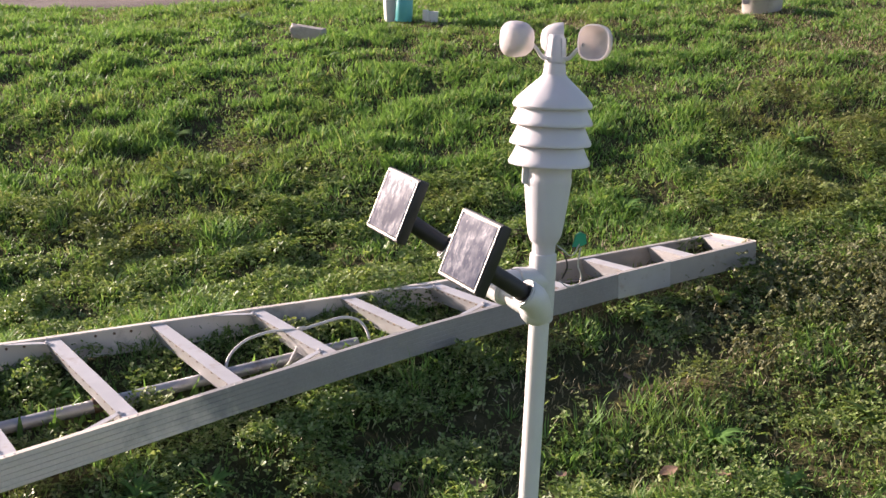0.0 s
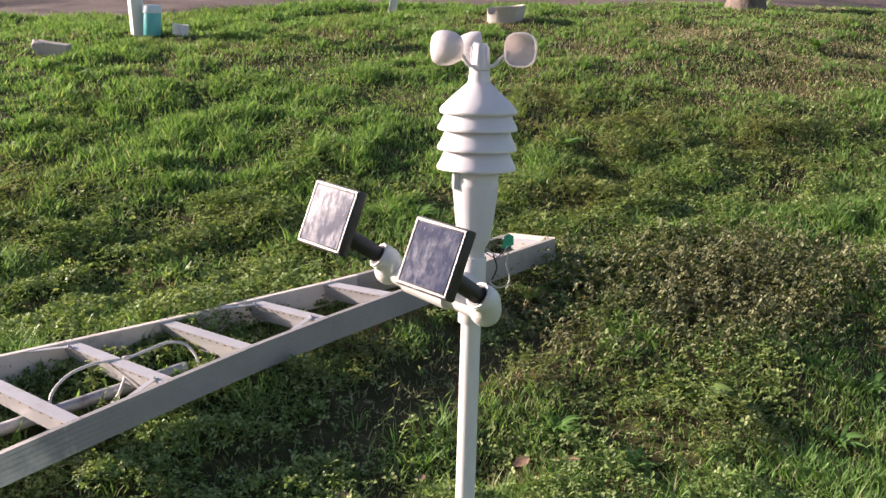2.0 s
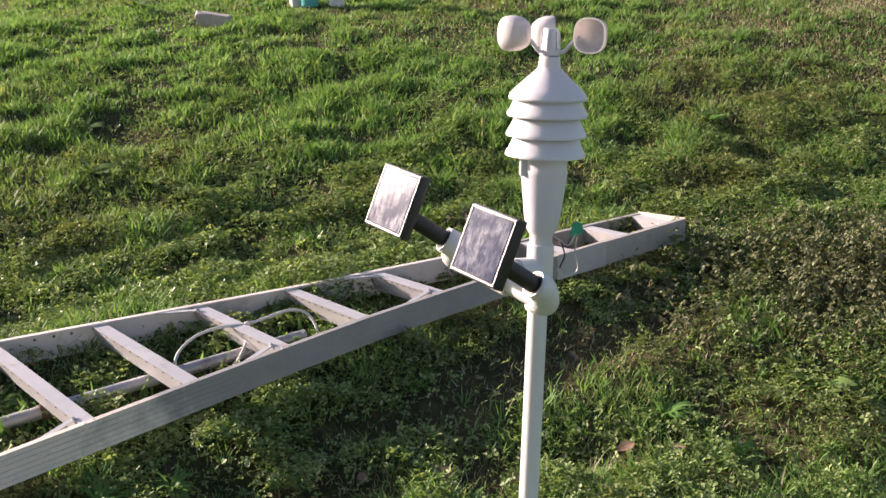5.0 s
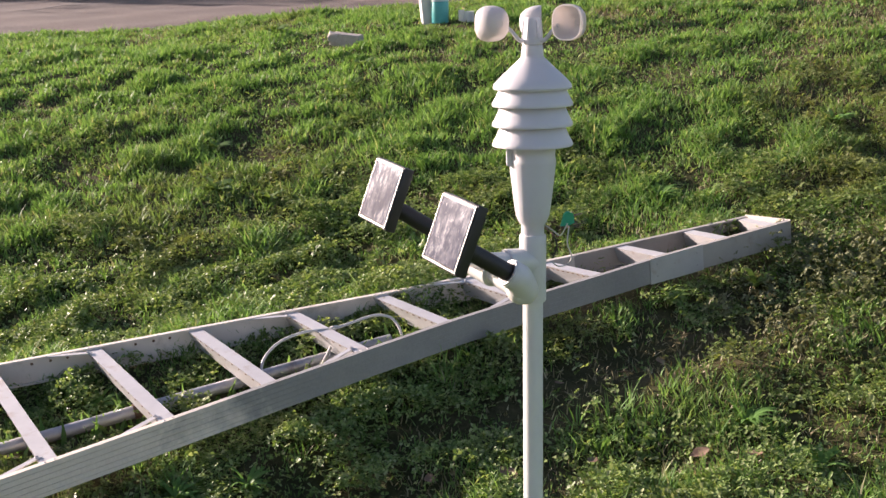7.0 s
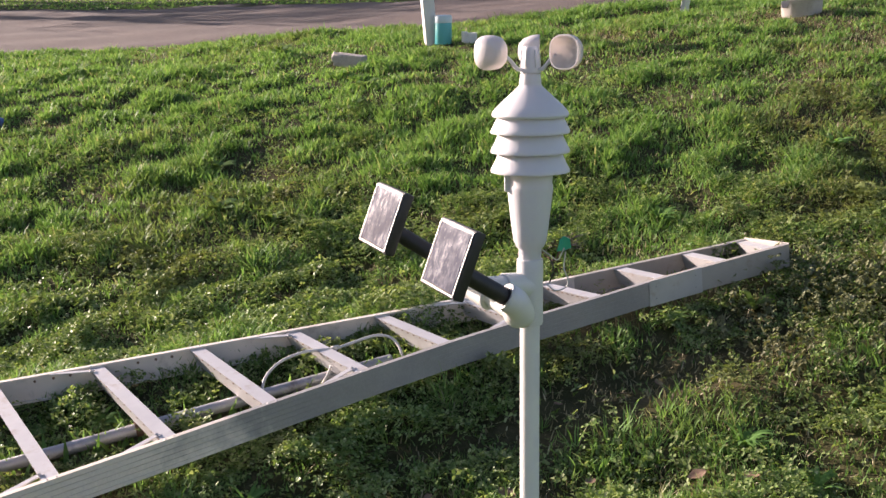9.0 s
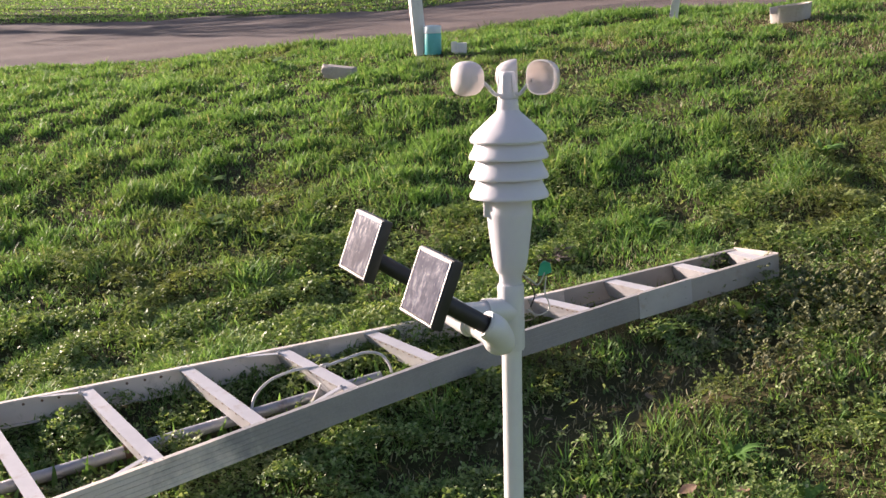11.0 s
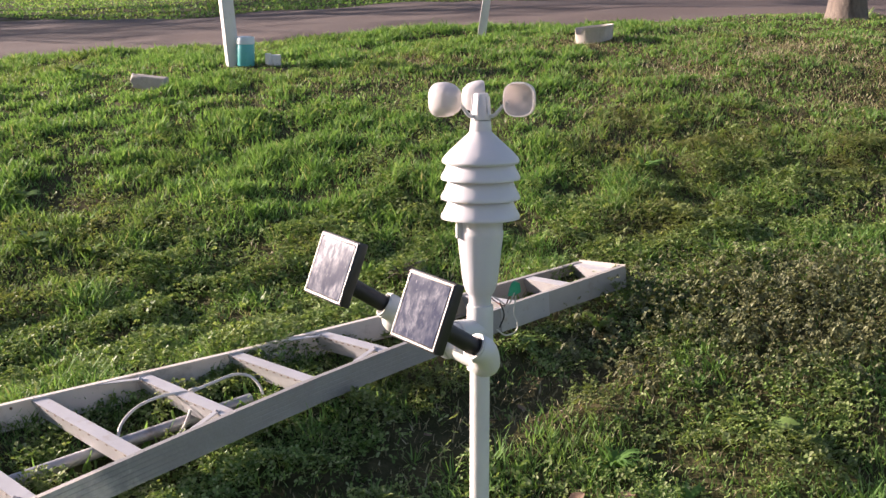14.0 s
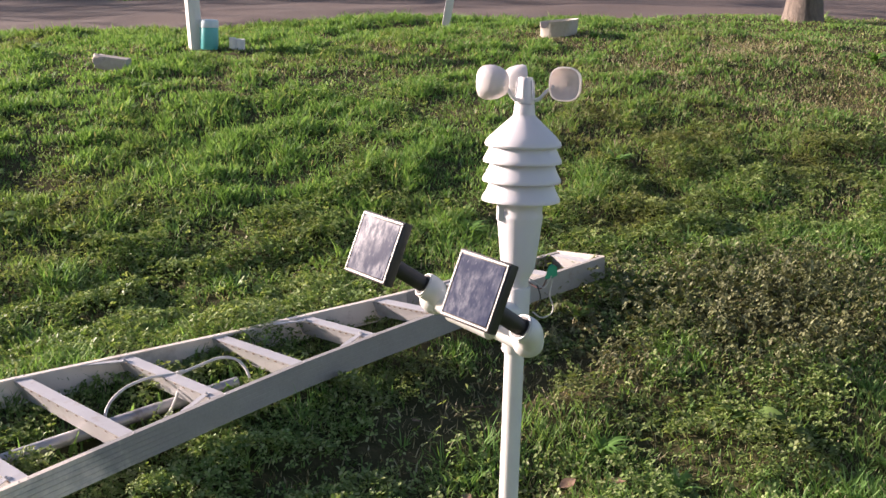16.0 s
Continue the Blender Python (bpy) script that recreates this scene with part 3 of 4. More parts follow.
def ladder():
    root = thing("step_ladder", "long flared grey aluminium ladder lying in the grass", "ladder", at=(-0.2, 1.6, 0.05))
    back = Matrix.Translation((0.2, -1.6, -0.05))

    def put(name, bm, mat, label="", smooth=True):
        bm.transform(back)
        return part(name, bm, mat, root, label, smooth)

    up = Vector((-0.085, -0.035, 0.996)).normalized()
    deep, wide, thick = 0.083, 0.017, 0.0060
    ribs = []
    for k in range(5):
        v = -0.012 - 0.0145 * k
        ribs += [(0, v), (-0.0032, v - 0.0008), (-0.0032, v - 0.0026), (0, v - 0.0034)]
    inner = [(-wide, -deep), (-wide, -deep + thick), (-thick, -deep + thick), (-thick, -thick), (-wide, -thick), (-wide, 0)]
    channel = [(0, 0)] + ribs + [(0, -deep)] + inner
    smooth_channel = [(0, 0), (0, -deep)] + inner
    lift = up * 0.006

    def side(line, k, sign):
        way = (line[min(k + 1, len(line) - 1)] - line[max(k - 1, 0)]).normalized()
        return way.cross(up).normalized() * sign

    def rail(name, line, first, last, sign, prof, mat, label):
        bm = bmesh.new()
        rings = []
        for k in range(first, last + 1):
            o = side(line, k, sign)
            # the grooves run out towards the upper half
            fade = 1.0 if k < 5 or len(prof) < 10 else 0.5 if k == 5 else 0.12
            rings.append([bm.verts.new(line[k] + lift + o * (u * fade if -0.005 < u < 0 else u) + up * v) for u, v in prof])
        n = len(prof)
        for a, b in zip(rings, rings[1:]):
            for k in range(n):
                bm.faces.new((a[k], a[(k + 1) % n], b[(k + 1) % n], b[k]))
        bm.faces.new(rings[0])
        bm.faces.new(rings[-1])
        return put(name, bm, mat, label, False)

    rail("rail", NEAR_RAIL, 0, 10, 1, channel, ALU, "ribbed grey aluminium side rail")
    rail("rail", FAR_RAIL, 0, 10, -1, channel, BOUNCED, "grey aluminium side rail, paler and warmer for painted bounce light")
    rail("rail_end", NEAR_RAIL, 10, 13, 1, smooth_channel, ENDS, "paler upper end of the side rail")
    rail("rail_end", FAR_RAIL, 10, 13, -1, smooth_channel, ENDS, "paler upper end of the side rail")
    ja, sleeve = NEAR_RAIL[10], NEAR_RAIL[11].lerp(NEAR_RAIL[12], 0.5)
    na, nb = (NEAR_RAIL[13] - ja).normalized(), (FAR_RAIL[13] - FAR_RAIL[10]).normalized()
    out = na.cross(up).normalized()
    put("splice_plate", extrude([(0.0035, 0.003), (0.0035, -deep - 0.003), (0.0008, -deep - 0.003), (0.0008, 0.003)], ja + lift - na * 0.002, sleeve + lift, out, up), TREAD, "pale splice plate over the rail joint", False)
    for s in (0.12, 0.88):
        for v in (-0.02, -0.062):
            p = ja + (sleeve - ja) * s + lift + up * v + out * 0.0035
            put("rivet", lathe([(0, 0.0015), (0.003, 0.001), (0.004, -0.001), (0, -0.001)], toward(p, out), 10), STEEL)

    def rung(na, fa, holes=True, label=""):
        """Top strip from the near corners to the far ones, with the tread face hanging from its left edge."""
        nl, nr = na
        fl, fr = fa
        th = up * -0.0022
        left = (nl - nr).normalized()
        bm = bmesh.new()
        foot, foot_far = up * -0.058 - left * 0.014, up * -0.058 - left * 0.020
        lip = left * -0.020
        sect_n = [nr, nl, nl + foot, nl + foot + lip]
        sect_f = [fr, fl, fl + foot_far, fl + foot_far + lip]
        def skin(points_a, points_b, off):
            a = [bm.verts.new(p + off[k]) for k, p in enumerate(points_a)]
            b = [bm.verts.new(p + off[k]) for k, p in enumerate(points_b)]
            for k in range(len(a) - 1):
                bm.faces.new((a[k], a[k + 1], b[k + 1], b[k]))
            return a, b
        t = 0.0024
        inward = [up * -t, up * -t - left * t, up * t - left * t, up * t]
        o = skin(sect_n, sect_f, [Vector()] * 4)
        i = skin(sect_n, sect_f, inward)
        for e in (0, 1):
            for k in range(3):
                bm.faces.new((o[e][k], o[e][k + 1], i[e][k + 1], i[e][k]))
        for k in (0, 3):
            bm.faces.new((o[0][k], o[1][k], i[1][k], i[0][k]))
        r = put("rung", bm, TREAD, label or "folded metal rung with a row of punched slots", False)
        if holes:
            along = (fl - nl).normalized()
            face = (left * 0.058 - up * 0.016).normalized()
            grip = Matrix((along, face.cross(along), face)).transposed().to_4x4()
            for k in range(11):
                q = nl.lerp(fl, 0.07 + 0.083 * k) + foot * 0.11
                h = block((0.0105, 0.0036, 0.0016), Matrix.Translation(q + face * 0.0002) @ grip, 0.0007, 1)
                h.transform(back)
                part("slot", h, RUST, r, "rust-edged punched slot")
        return r

    strip = 0.043
    for i in range(0, 10):
        p, q = NEAR_RAIL[i], FAR_RAIL[i]
        wa, wb = (NEAR_RAIL[i + 1] - p).normalized(), (FAR_RAIL[i + 1] - q).normalized()
        oa, ob = side(NEAR_RAIL, i, 1), side(FAR_RAIL, i, -1)
        rung((p - wa * strip - oa * 0.003, p - oa * 0.003), (q - ob * 0.003, q + wb * strip - ob * 0.003))
        for r, o in ((p - wa * strip / 2, oa), (q + wb * strip / 2, ob)):
            for w in (-0.012, 0.012):
                put("rivet", lathe([(0, 0.0015), (0.002, 0.0012), (0.003, 0), (0, 0)], toward(r + lift + wa * w - o * 0.008, up), 10), STEEL)
        for w in (-0.055, -0.105, -0.160) if 2 <= i <= 5 else ():
            put("bolt_hole", lathe([(0, 0.0006), (0.0040, 0.0006), (0.0046, -0.001), (0, -0.001)], toward(q + lift + wb * w - ob * 0.0062 - up * 0.020, -ob), 10), RUST, "dark bolt hole in the rail")
        if i in (3, 4, 6, 8):
            # flat brace straps from the rung to both rails
            for a, b in ((p - wa * 0.030 - oa * 0.060, p - wa * 0.150 - oa * 0.012), (q + wb * 0.020 - ob * 0.055, q - wb * 0.110 - ob * 0.012)):
                w = (b - a).normalized()
                put("brace", extrude([(0.008, 0.001), (0.008, 0.0045), (-0.008, 0.0045), (-0.008, 0.001)], a, b, w.cross(up), up), TREAD, "flat brace strap", False)
                put("bolt", lathe([(0, 0.005), (0.003, 0.005), (0.005, 0.002), (0.005, -0.001), (0, -0.001)], toward(a + w * 0.010 + up * 0.0045, up), 8), STEEL)
    for i in (11, 12, 13):
        p, q = NEAR_RAIL[i], FAR_RAIL[i]
        sh = 0.05 * (i == 13)
        rung((p - na * (0.035 + sh) - out * 0.003, p - na * (sh - 0.01) - out * 0.003), (q - nb * sh, q + nb * (0.045 - sh)), False, "plain folded metal rung")
    # end plate
    put("end_plate", extrude([(0.0, 0.004), (0.0, -deep), (-0.003, -deep), (-0.003, 0.004)], NEAR_RAIL[13] + lift, FAR_RAIL[13] + lift, na, up), ENDS, "", False)
    return root


ladder()


def on(x, y, h=0.0):
    return Vector((x, y, float(lie(x, y)) + h))


# a metal tube under the rungs, with its clamp
pipe = thing("metal_pipe", "dull round steel pipe lying under the ladder rungs", "pipe", at=on(-0.9, 1.25))
base = Matrix.Translation(-pipe.location)
PIPE_A, PIPE_B = Vector((-2.10, 0.80, -0.115)), Vector((-0.37, 1.677, 0.093))
b = tube([PIPE_A, PIPE_B], 0.0185, 20)
b.transform(base)
part("tube", b, STEEL, pipe)
clamp = PIPE_A.lerp(PIPE_B, 0.595)
b = tube([clamp - (PIPE_B - PIPE_A).normalized() * 0.012, clamp + (PIPE_B - PIPE_A).normalized() * 0.012], 0.022, 20)
b.transform(base)
ring = part("clamp", b, RUST, pipe, "rusty pipe clamp with a bent tab")
b = block((0.020, 0.004, 0.060), Matrix.Translation(clamp + Vector((0, 0.004, 0.045))) @ pose(0, 0, 0, -8, 0, 30), 0.001, 1)
b.transform(base)
part("tab", b, TREAD, ring, "pale bent metal tab")

# white cable looped over a rung and tied
loop = thing("white_cable", "white cable looped over a ladder rung and tied", "cable", at=(-0.537, 1.612, 0.14))
base = Matrix.Translation(-loop.location)
b = tube(curve([(-0.700, 1.400, 0.04), (-0.735, 1.455, 0.065), (-0.738, 1.505, 0.105), (-0.700, 1.548, 0.142), (-0.640, 1.582, 0.160), (-0.580, 1.605, 0.163), (-0.537, 1.618, 0.163), (-0.485, 1.655, 0.170),
                (-0.420, 1.705, 0.176), (-0.370, 1.705, 0.168), (-0.340, 1.675, 0.140), (-0.330, 1.640, 0.100), (-0.34, 1.60, 0.06)]), 0.0045, 10)
b.transform(base)
part("strand", b, CABLE, loop)
b = tube(curve([(-0.537, 1.618, 0.160), (-0.545, 1.56, 0.12), (-0.575, 1.50, 0.075), (-0.63, 1.43, 0.05), (-0.70, 1.36, 0.045)]), 0.0045, 10)
b.transform(base)
part("strand", b, CABLE, loop)
b = tube(curve([(-0.548, 1.609, 0.168), (-0.538, 1.606, 0.172), (-0.528, 1.618, 0.170), (-0.533, 1.628, 0.160), (-0.545, 1.618, 0.158)]), 0.004, 8)
b.transform(base)
part("tie", b, CABLE, loop, "pale cable tie")
loop.location.z -= 0.012

# ---- things by the track ----
def stone_block():
    b = block((0.215, 0.10, 0.085), None, 0.004, 1)
    bmesh.ops.subdivide_edges(b, edges=b.edges[:], cuts=3, use_grid_fill=True)
    for v in b.verts:
        v.co += (0.006 + 0.016 * (v.co.x < -0.08)) * Vector((noise.noise(v.co * 22), noise.noise(v.co * 22 + Vector((7, 0, 0))), noise.noise(v.co * 22 + Vector((0, 9, 0)))))
    ob = part("concrete_block", b, STONE)
    ob.matrix_world = Matrix.Translation(on(-1.0, 6.02, 0.062)) @ pose(0, 0, 0, 3, 5, -16)
    return tagged(ob, "broken grey concrete block lying in the grass", "block")


stone_block()
post = thing("wooden_post", "leaning white painted wooden post beside the track", "post", at=on(-0.462, 6.56))
part("shaft", block((0.088, 0.088, 0.80), pose(0, 0, 0.22), 0.006), POSTS, post)
post.rotation_euler = (0, radians(-4.5), radians(14))
jar = thing("plastic_jug", "round teal plastic jug with a pale blue lid", "jug", at=on(-0.372, 6.50, 0.02))
part("body", lathe([(0, -0.02), (0.060, -0.02), (0.064, -0.012), (0.064, 0.128), (0.062, 0.133), (0, 0.133)], None, 36), TEAL, jar)
part("lid", lathe([(0, 0.133), (0.0655, 0.133), (0.0665, 0.138), (0.0655, 0.178), (0.061, 0.186), (0.02, 0.190), (0, 0.190)], None, 36), FROST, jar, "pale blue lid")
tub = thing("pipe_cup", "low round white pipe cup in the grass", "pipe cup", at=on(-0.172, 6.46, 0.035))
part("wall", lathe([(0, -0.03), (0.047, -0.03), (0.049, 0.040), (0.046, 0.044), (0.041, 0.041), (0.040, 0.020), (0, 0.018)], None, 32), POSTS, tub)
small = lathe([(0, -0.02), (0.022, -0.02), (0.023, 0.052), (0.019, 0.055), (0.017, 0.04), (0, 0.04)], None, 20)
small.transform(Matrix.Translation((-0.042, -0.035, 0)))
part("spout", small, POSTS, tub)
stake = thing("white_stake", "thin leaning white stake beside the track", "stake", at=on(1.462, 7.05))
part("blade", block((0.058, 0.014, 0.80), pose(0, 0, 0.30), 0.003), POSTS, stake)
part("edge", block((0.006, 0.030, 0.79), pose(-0.031, 0, 0.30), 0.001, 1), STEEL, stake)
stake.rotation_euler = (0, radians(7.5), radians(-8))
pot = thing("cut_bucket", "cut-down cream plastic bucket half sunk in soil", "bucket", at=on(2.12, 6.22, 0.0))
b = bmesh.new()
rings = []
for r, h in ((0.138, -0.06), (0.150, 0.105), (0.153, 0.108), (0.146, 0.108), (0.135, -0.03)):
    ring = []
    for k in range(44):
        t = 2 * math.pi * k / 44
        dip = 0.045 if 22 < k < 27 and h > 0.05 else 0.0
        ring.append(b.verts.new((r * math.cos(t) * 1.02, r * 0.86 * math.sin(t), h - dip + 0.02 * math.cos(t) * (h > 0.05))))
    rings.append(ring)
for p, q in zip(rings, rings[1:]):
    for k in range(44):
        b.faces.new((p[k], p[(k + 1) % 44], q[(k + 1) % 44], q[k]))
bmesh.ops.scale(b, vec=(0.92, 0.92, 0.92), verts=b.verts)
part("shell", b, CREAM, pot)
b = lathe([(0, 0.045), (0.08, 0.04), (0.122, 0.025)], None, 36)
for v in b.verts:
    v.co.y *= 0.86
    v.co.z += 0.012 * noise.noise(v.co * 30)
part("soil", b, SOIL, pot, "dark soil filling")
scrap = part("blue_scrap", merge(block((0.05, 0.035, 0.06), pose(0, 0, 0.04, 12, 20, 30), 0.008), block((0.04, 0.03, 0.04), pose(-0.05, 0.01, 0.03, -10, 15, 70), 0.008)), BLUE)
scrap.location = on(-3.09, 5.09)
tagged(scrap, "small crumpled blue plastic scrap in the grass", "scrap")


def bare_tree(seed, where, girth, tall):
    rng = random.Random(seed)
    root = thing("bare_tree", "large rough-barked tree without leaves beside the track", "tree", "trees by the track", where)
    trunk = bmesh.new()
    rings = []
    for n in range(15):
        h = tall * 0.42 * (n / 14) ** 1.4 - 0.08 * (n == 0)
        r = girth * (1 - 0.35 * n / 14) * (1 + 0.16 * math.exp(-h * 8))
        ring = []
        for k in range(48):
            t = 2 * math.pi * k / 48
            q = r * (1 + 0.10 * noise.noise(Vector((math.cos(t) * 2, math.sin(t) * 2, h * 0.7 + seed))) + 0.11 * abs(noise.noise(Vector((math.cos(t) * 9, math.sin(t) * 9, h * 2.2)))))
            ring.append(trunk.verts.new((q * math.cos(t), q * math.sin(t), h)))
        rings.append(ring)
    for a, b in zip(rings, rings[1:]):
        for k in range(48):
            trunk.faces.new((a[k], a[(k + 1) % 48], b[(k + 1) % 48], b[k]))
    part("trunk", trunk, BARK, root)
    twigs = bmesh.new()

    def grow(p, way, r, length, level):
        pts = [p]
        for n in range(5):
            way = (way + Vector((rng.gauss(0, 0.16), rng.gauss(0, 0.16), rng.gauss(0.04, 0.12)))).normalized()
            pts.append(pts[-1] + way * length / 5)
        limb = tube(pts, r, 8 if level < 2 else 5, True, r * 0.45)
        if level == 0:
            part("limb", limb, BARK, root)
        else:
            merge(twigs, limb)
        if level < 3:
            for n in range((5, 4, 4)[level]):
                at = pts[rng.randint(2, 5)]
                side = Vector((rng.gauss(0, 1), rng.gauss(0, 1), rng.gauss(0.3, 0.6))).normalized()
                grow(at, (way * 0.6 + side).normalized(), r * 0.45, length * rng.uniform(0.5, 0.7), level + 1)

    for n in range(5):
        t = 2 * math.pi * (n + rng.random() * 0.5) / 5
        grow(Vector((0, 0, tall * (0.34 + 0.02 * n))), Vector((math.cos(t), math.sin(t), 0.9)).normalized(), girth * 0.5, tall * 0.36, 0)
    part("branches", twigs, BARK, root, "bare twigs")
    return root


bare_tree(3, on(4.45, 6.85), 0.140, 7.0)
# unseen trees, added to shade track and far lawn; last two thickened for it
bare_tree(5, on(-10.5, 19.0), 0.20, 8.0)
bare_tree(8, on(-16.0, 26.0), 0.22, 10.0)
bare_tree(11, on(-15.0, 19.5), 0.20, 6.5)
bare_tree(14, on(-13.5, 22.5), 0.30, 6.0)
bare_tree(17, on(-20.0, 24.0), 0.34, 7.0)

# ---- plants ----
RNG = np.random.default_rng(7)


def scatter(name, template, tris, x, y, scale, material, label, category, bend=0.3, wide=None, tip=0.9, whorl=False, out=None):
    """Many small plants in one object: template corners turned, leaned and sized at each place; out: the way each one leans."""
    n = len(x)
    t = np.asarray(template, float)
    lean = np.abs(RNG.normal(0, bend, n)) if np.isscalar(bend) else bend
    lean_way = RNG.uniform(0, 2 * np.pi, n) if out is None else out
    turn = RNG.uniform(0, 2 * np.pi, n) if out is None else out - np.pi / 2 + RNG.normal(0, 0.5, n)
    s = scale[:, None]
    w = s if wide is None else wide[:, None]
    px, py, pz = t[None, :, 0] * w, t[None, :, 1] * w, t[None, :, 2] * s
    if whorl:
        roll_x, roll_y = RNG.normal(0, 0.45, n)[:, None], RNG.normal(0, 0.45, n)[:, None]
        pz = s + t[None, :, 2] * w + roll_x * px + roll_y * py
    arch = t[None, :, 3] * s * tip
    c, d = np.cos(turn)[:, None], np.sin(turn)[:, None]
    qx, qy = c * (px) - d * (py + arch), d * (px) + c * (py + arch)
    k = np.tan(np.minimum(lean, 1.1))[:, None]
    fold = 1 / np.sqrt(1 + k * k)
    qx = qx + pz * k * fold * np.cos(lean_way)[:, None]
    qy = qy + pz * k * fold * np.sin(lean_way)[:, None]
    z = lie(x, y)
    v = np.stack([x[:, None] + qx, y[:, None] + qy, z[:, None] + pz * fold], -1).reshape(-1, 3)
    f = (np.asarray(tris)[None] + (np.arange(n) * len(t))[:, None, None]).reshape(-1, 3)
    return tagged(sheet(name, v, f, material), label, category, kind="stuff")


# corners as x, y, z and how far the arch carries them
BLADE = [(-0.5, 0, 0, 0), (0.5, 0, 0, 0), (-0.42, 0, 0.5, 0.10), (0.42, 0, 0.5, 0.10), (0, 0, 1.0, 0.45)]
BLADE_T = [(0, 1, 3), (0, 3, 2), (2, 3, 4)]


def leaf_whorl(count, cup, droop):
    """Round leaves about a short stem."""
    v, f = [], []
    for k in range(count):
        a = 2 * math.pi * k / count
        c, s = math.cos(a), math.sin(a)
        for r, q, h in ((0.05, 0, 0), (0.45, -0.36, cup), (0.92, -0.22, cup - droop), (0.92, 0.22, cup - droop), (0.45, 0.36, cup)):
            v.append((c * r - s * q, s * r + c * q, h, 0))
        o = 5 * k
        f += [(o, o + 1, o + 2), (o, o + 2, o + 3), (o, o + 3, o + 4)]
    return v, f


def places(n, x0, x1, y0, y1):
    return RNG.uniform(x0, x1, n), RNG.uniform(y0, y1, n)


def seen_strip(x, y):
    """The wedge of lawn in front of the pole."""
    gap = np.abs((x + 2.10) * 0.4524 - (y - 0.80) * 0.8918) > 0.05
    gap |= x > -0.35
    return gap & (x > -1.2 - 0.55 * (y + 0.6)) & (x < 0.75 + 0.72 * (y + 0.3)) & (y < near_edge(x) + 0.05)


def weedy(x, y):
    """How much low broad-leaved weed there is, 0 to 1: round the ladder, in front of it and to its right."""
    rail = y - (1.75 + 0.62 * x)
    near = np.exp(-((rail + 0.6) / 1.15) ** 2) * (x < 1.0 + 0.3 * y)
    back = np.exp(-((y - 2.75 - 0.25 * x) / 0.75) ** 2) * np.clip(1.0 - (x + 0.1) / 0.9, 0, 1)
    right = np.exp(-((x - 2.2) / 1.0) ** 2 - ((y - 3.2) / 0.75) ** 2)
    # a band of lush grass runs through the weeds before the ladder
    lush = np.exp(-((y - 1.24 - 0.5 * np.maximum(x - 0.35, 0)) / 0.13) ** 2) * np.clip((x - 0.12) * 4, 0, 1)
    return np.clip(0.10 + np.maximum(np.maximum(near, back), right) * (0.45 + 1.2 * blotch(x, y, 0.24, 3)) + 0.7 * (blotch(x, y, 0.35, 3) - 0.5) - 0.75 * lush, 0, 1)


def nettles(x, y):
    g = np.exp(-(((x - 1.45) * 0.9 + (y - 1.85) * 0.25) / 0.55) ** 2 - ((y - 1.85 - 0.05 * (x - 1.3)) / 0.42) ** 2)
    return np.clip(1.3 * g + 0.5 * (blotch(x, y, 0.22, 4) - 0.5), 0, 1) * (g > 0.12)


def worn(x, y):
    """Thin brown patches up the slope."""
    g = np.exp(-((x - 3.0) / 1.4) ** 2 - ((y - 4.9) / 1.2) ** 2)
    g = g + 1.2 * np.exp(-((x - 0.48) / 0.14) ** 2 - ((y - 1.04) / 0.08) ** 2) + 0.9 * np.exp(-((x + 0.22) / 0.16) ** 2 - ((y - 1.0) / 0.09) ** 2) + 0.8 * np.exp(-((x - 0.12) / 0.10) ** 2 - ((y - 0.98) / 0.12) ** 2) + 0.7 * np.exp(-((x - 1.3) / 0.9) ** 2 - ((y - 6.3) / 0.35) ** 2)
    return np.clip(1.5 * g * (0.4 + blotch(x, y, 0.5, 5)) + 0.4 * (blotch(x, y, 0.9, 2) > 0.74), 0, 1)


def bald(x, y):
    """Shaded bare soil with dead leaves in front of the ladder."""
    g = np.exp(-(((x - 0.34) * 0.86 + (y - 1.53) * 0.5) / 0.50) ** 2 - ((-(x - 0.34) * 0.5 + (y - 1.53) * 0.86) / 0.21) ** 2)
    return np.clip(1.6 * g * (0.5 + 0.8 * blotch(x, y, 0.12, 1)), 0, 0.96)


def span(x, y):
    """How wide a blade has to be at that distance to show."""
    return 0.0036 + 0.0010 * np.clip(np.hypot(x + 0.3, y + 1.5) - 2.2, 0, 6)


def lushness(x, y):
    """Where the lawn stands high, 0 to 1: tussocks with hollows between, and a tall edge along the track."""
    g = 0.55 * blotch(x, y, 0.14, 0) + 0.45 * blotch(x, y, 0.30, 1)
    edge = np.exp(-((near_edge(x) - 0.30 - y) / 0.20) ** 2) * np.clip(x + 0.6, 0, 1) * np.clip(2.4 - x, 0, 1)
    trodden = sum(np.exp(-((x - ox) ** 2 + (y - oy + 0.10) ** 2) / 0.14 ** 2) for ox, oy in ((-1.0, 6.02), (-0.42, 6.52), (-0.172, 6.46), (2.05, 6.25), (2.25, 6.25), (4.45, 6.80)))
    return np.clip((g - 0.20) * 1.8 + 0.3 * edge - 1.2 * trodden - 0.5 * np.clip((x - 2.2) * 0.6, 0, 1) * (y > 4), 0, 1)


def open_lawn(x, y):
    return (1 - 0.62 * weedy(x, y)) * (1 - 0.9 * nettles(x, y)) * (1 - 0.4 * worn(x, y)) * (1 - bald(x, y))


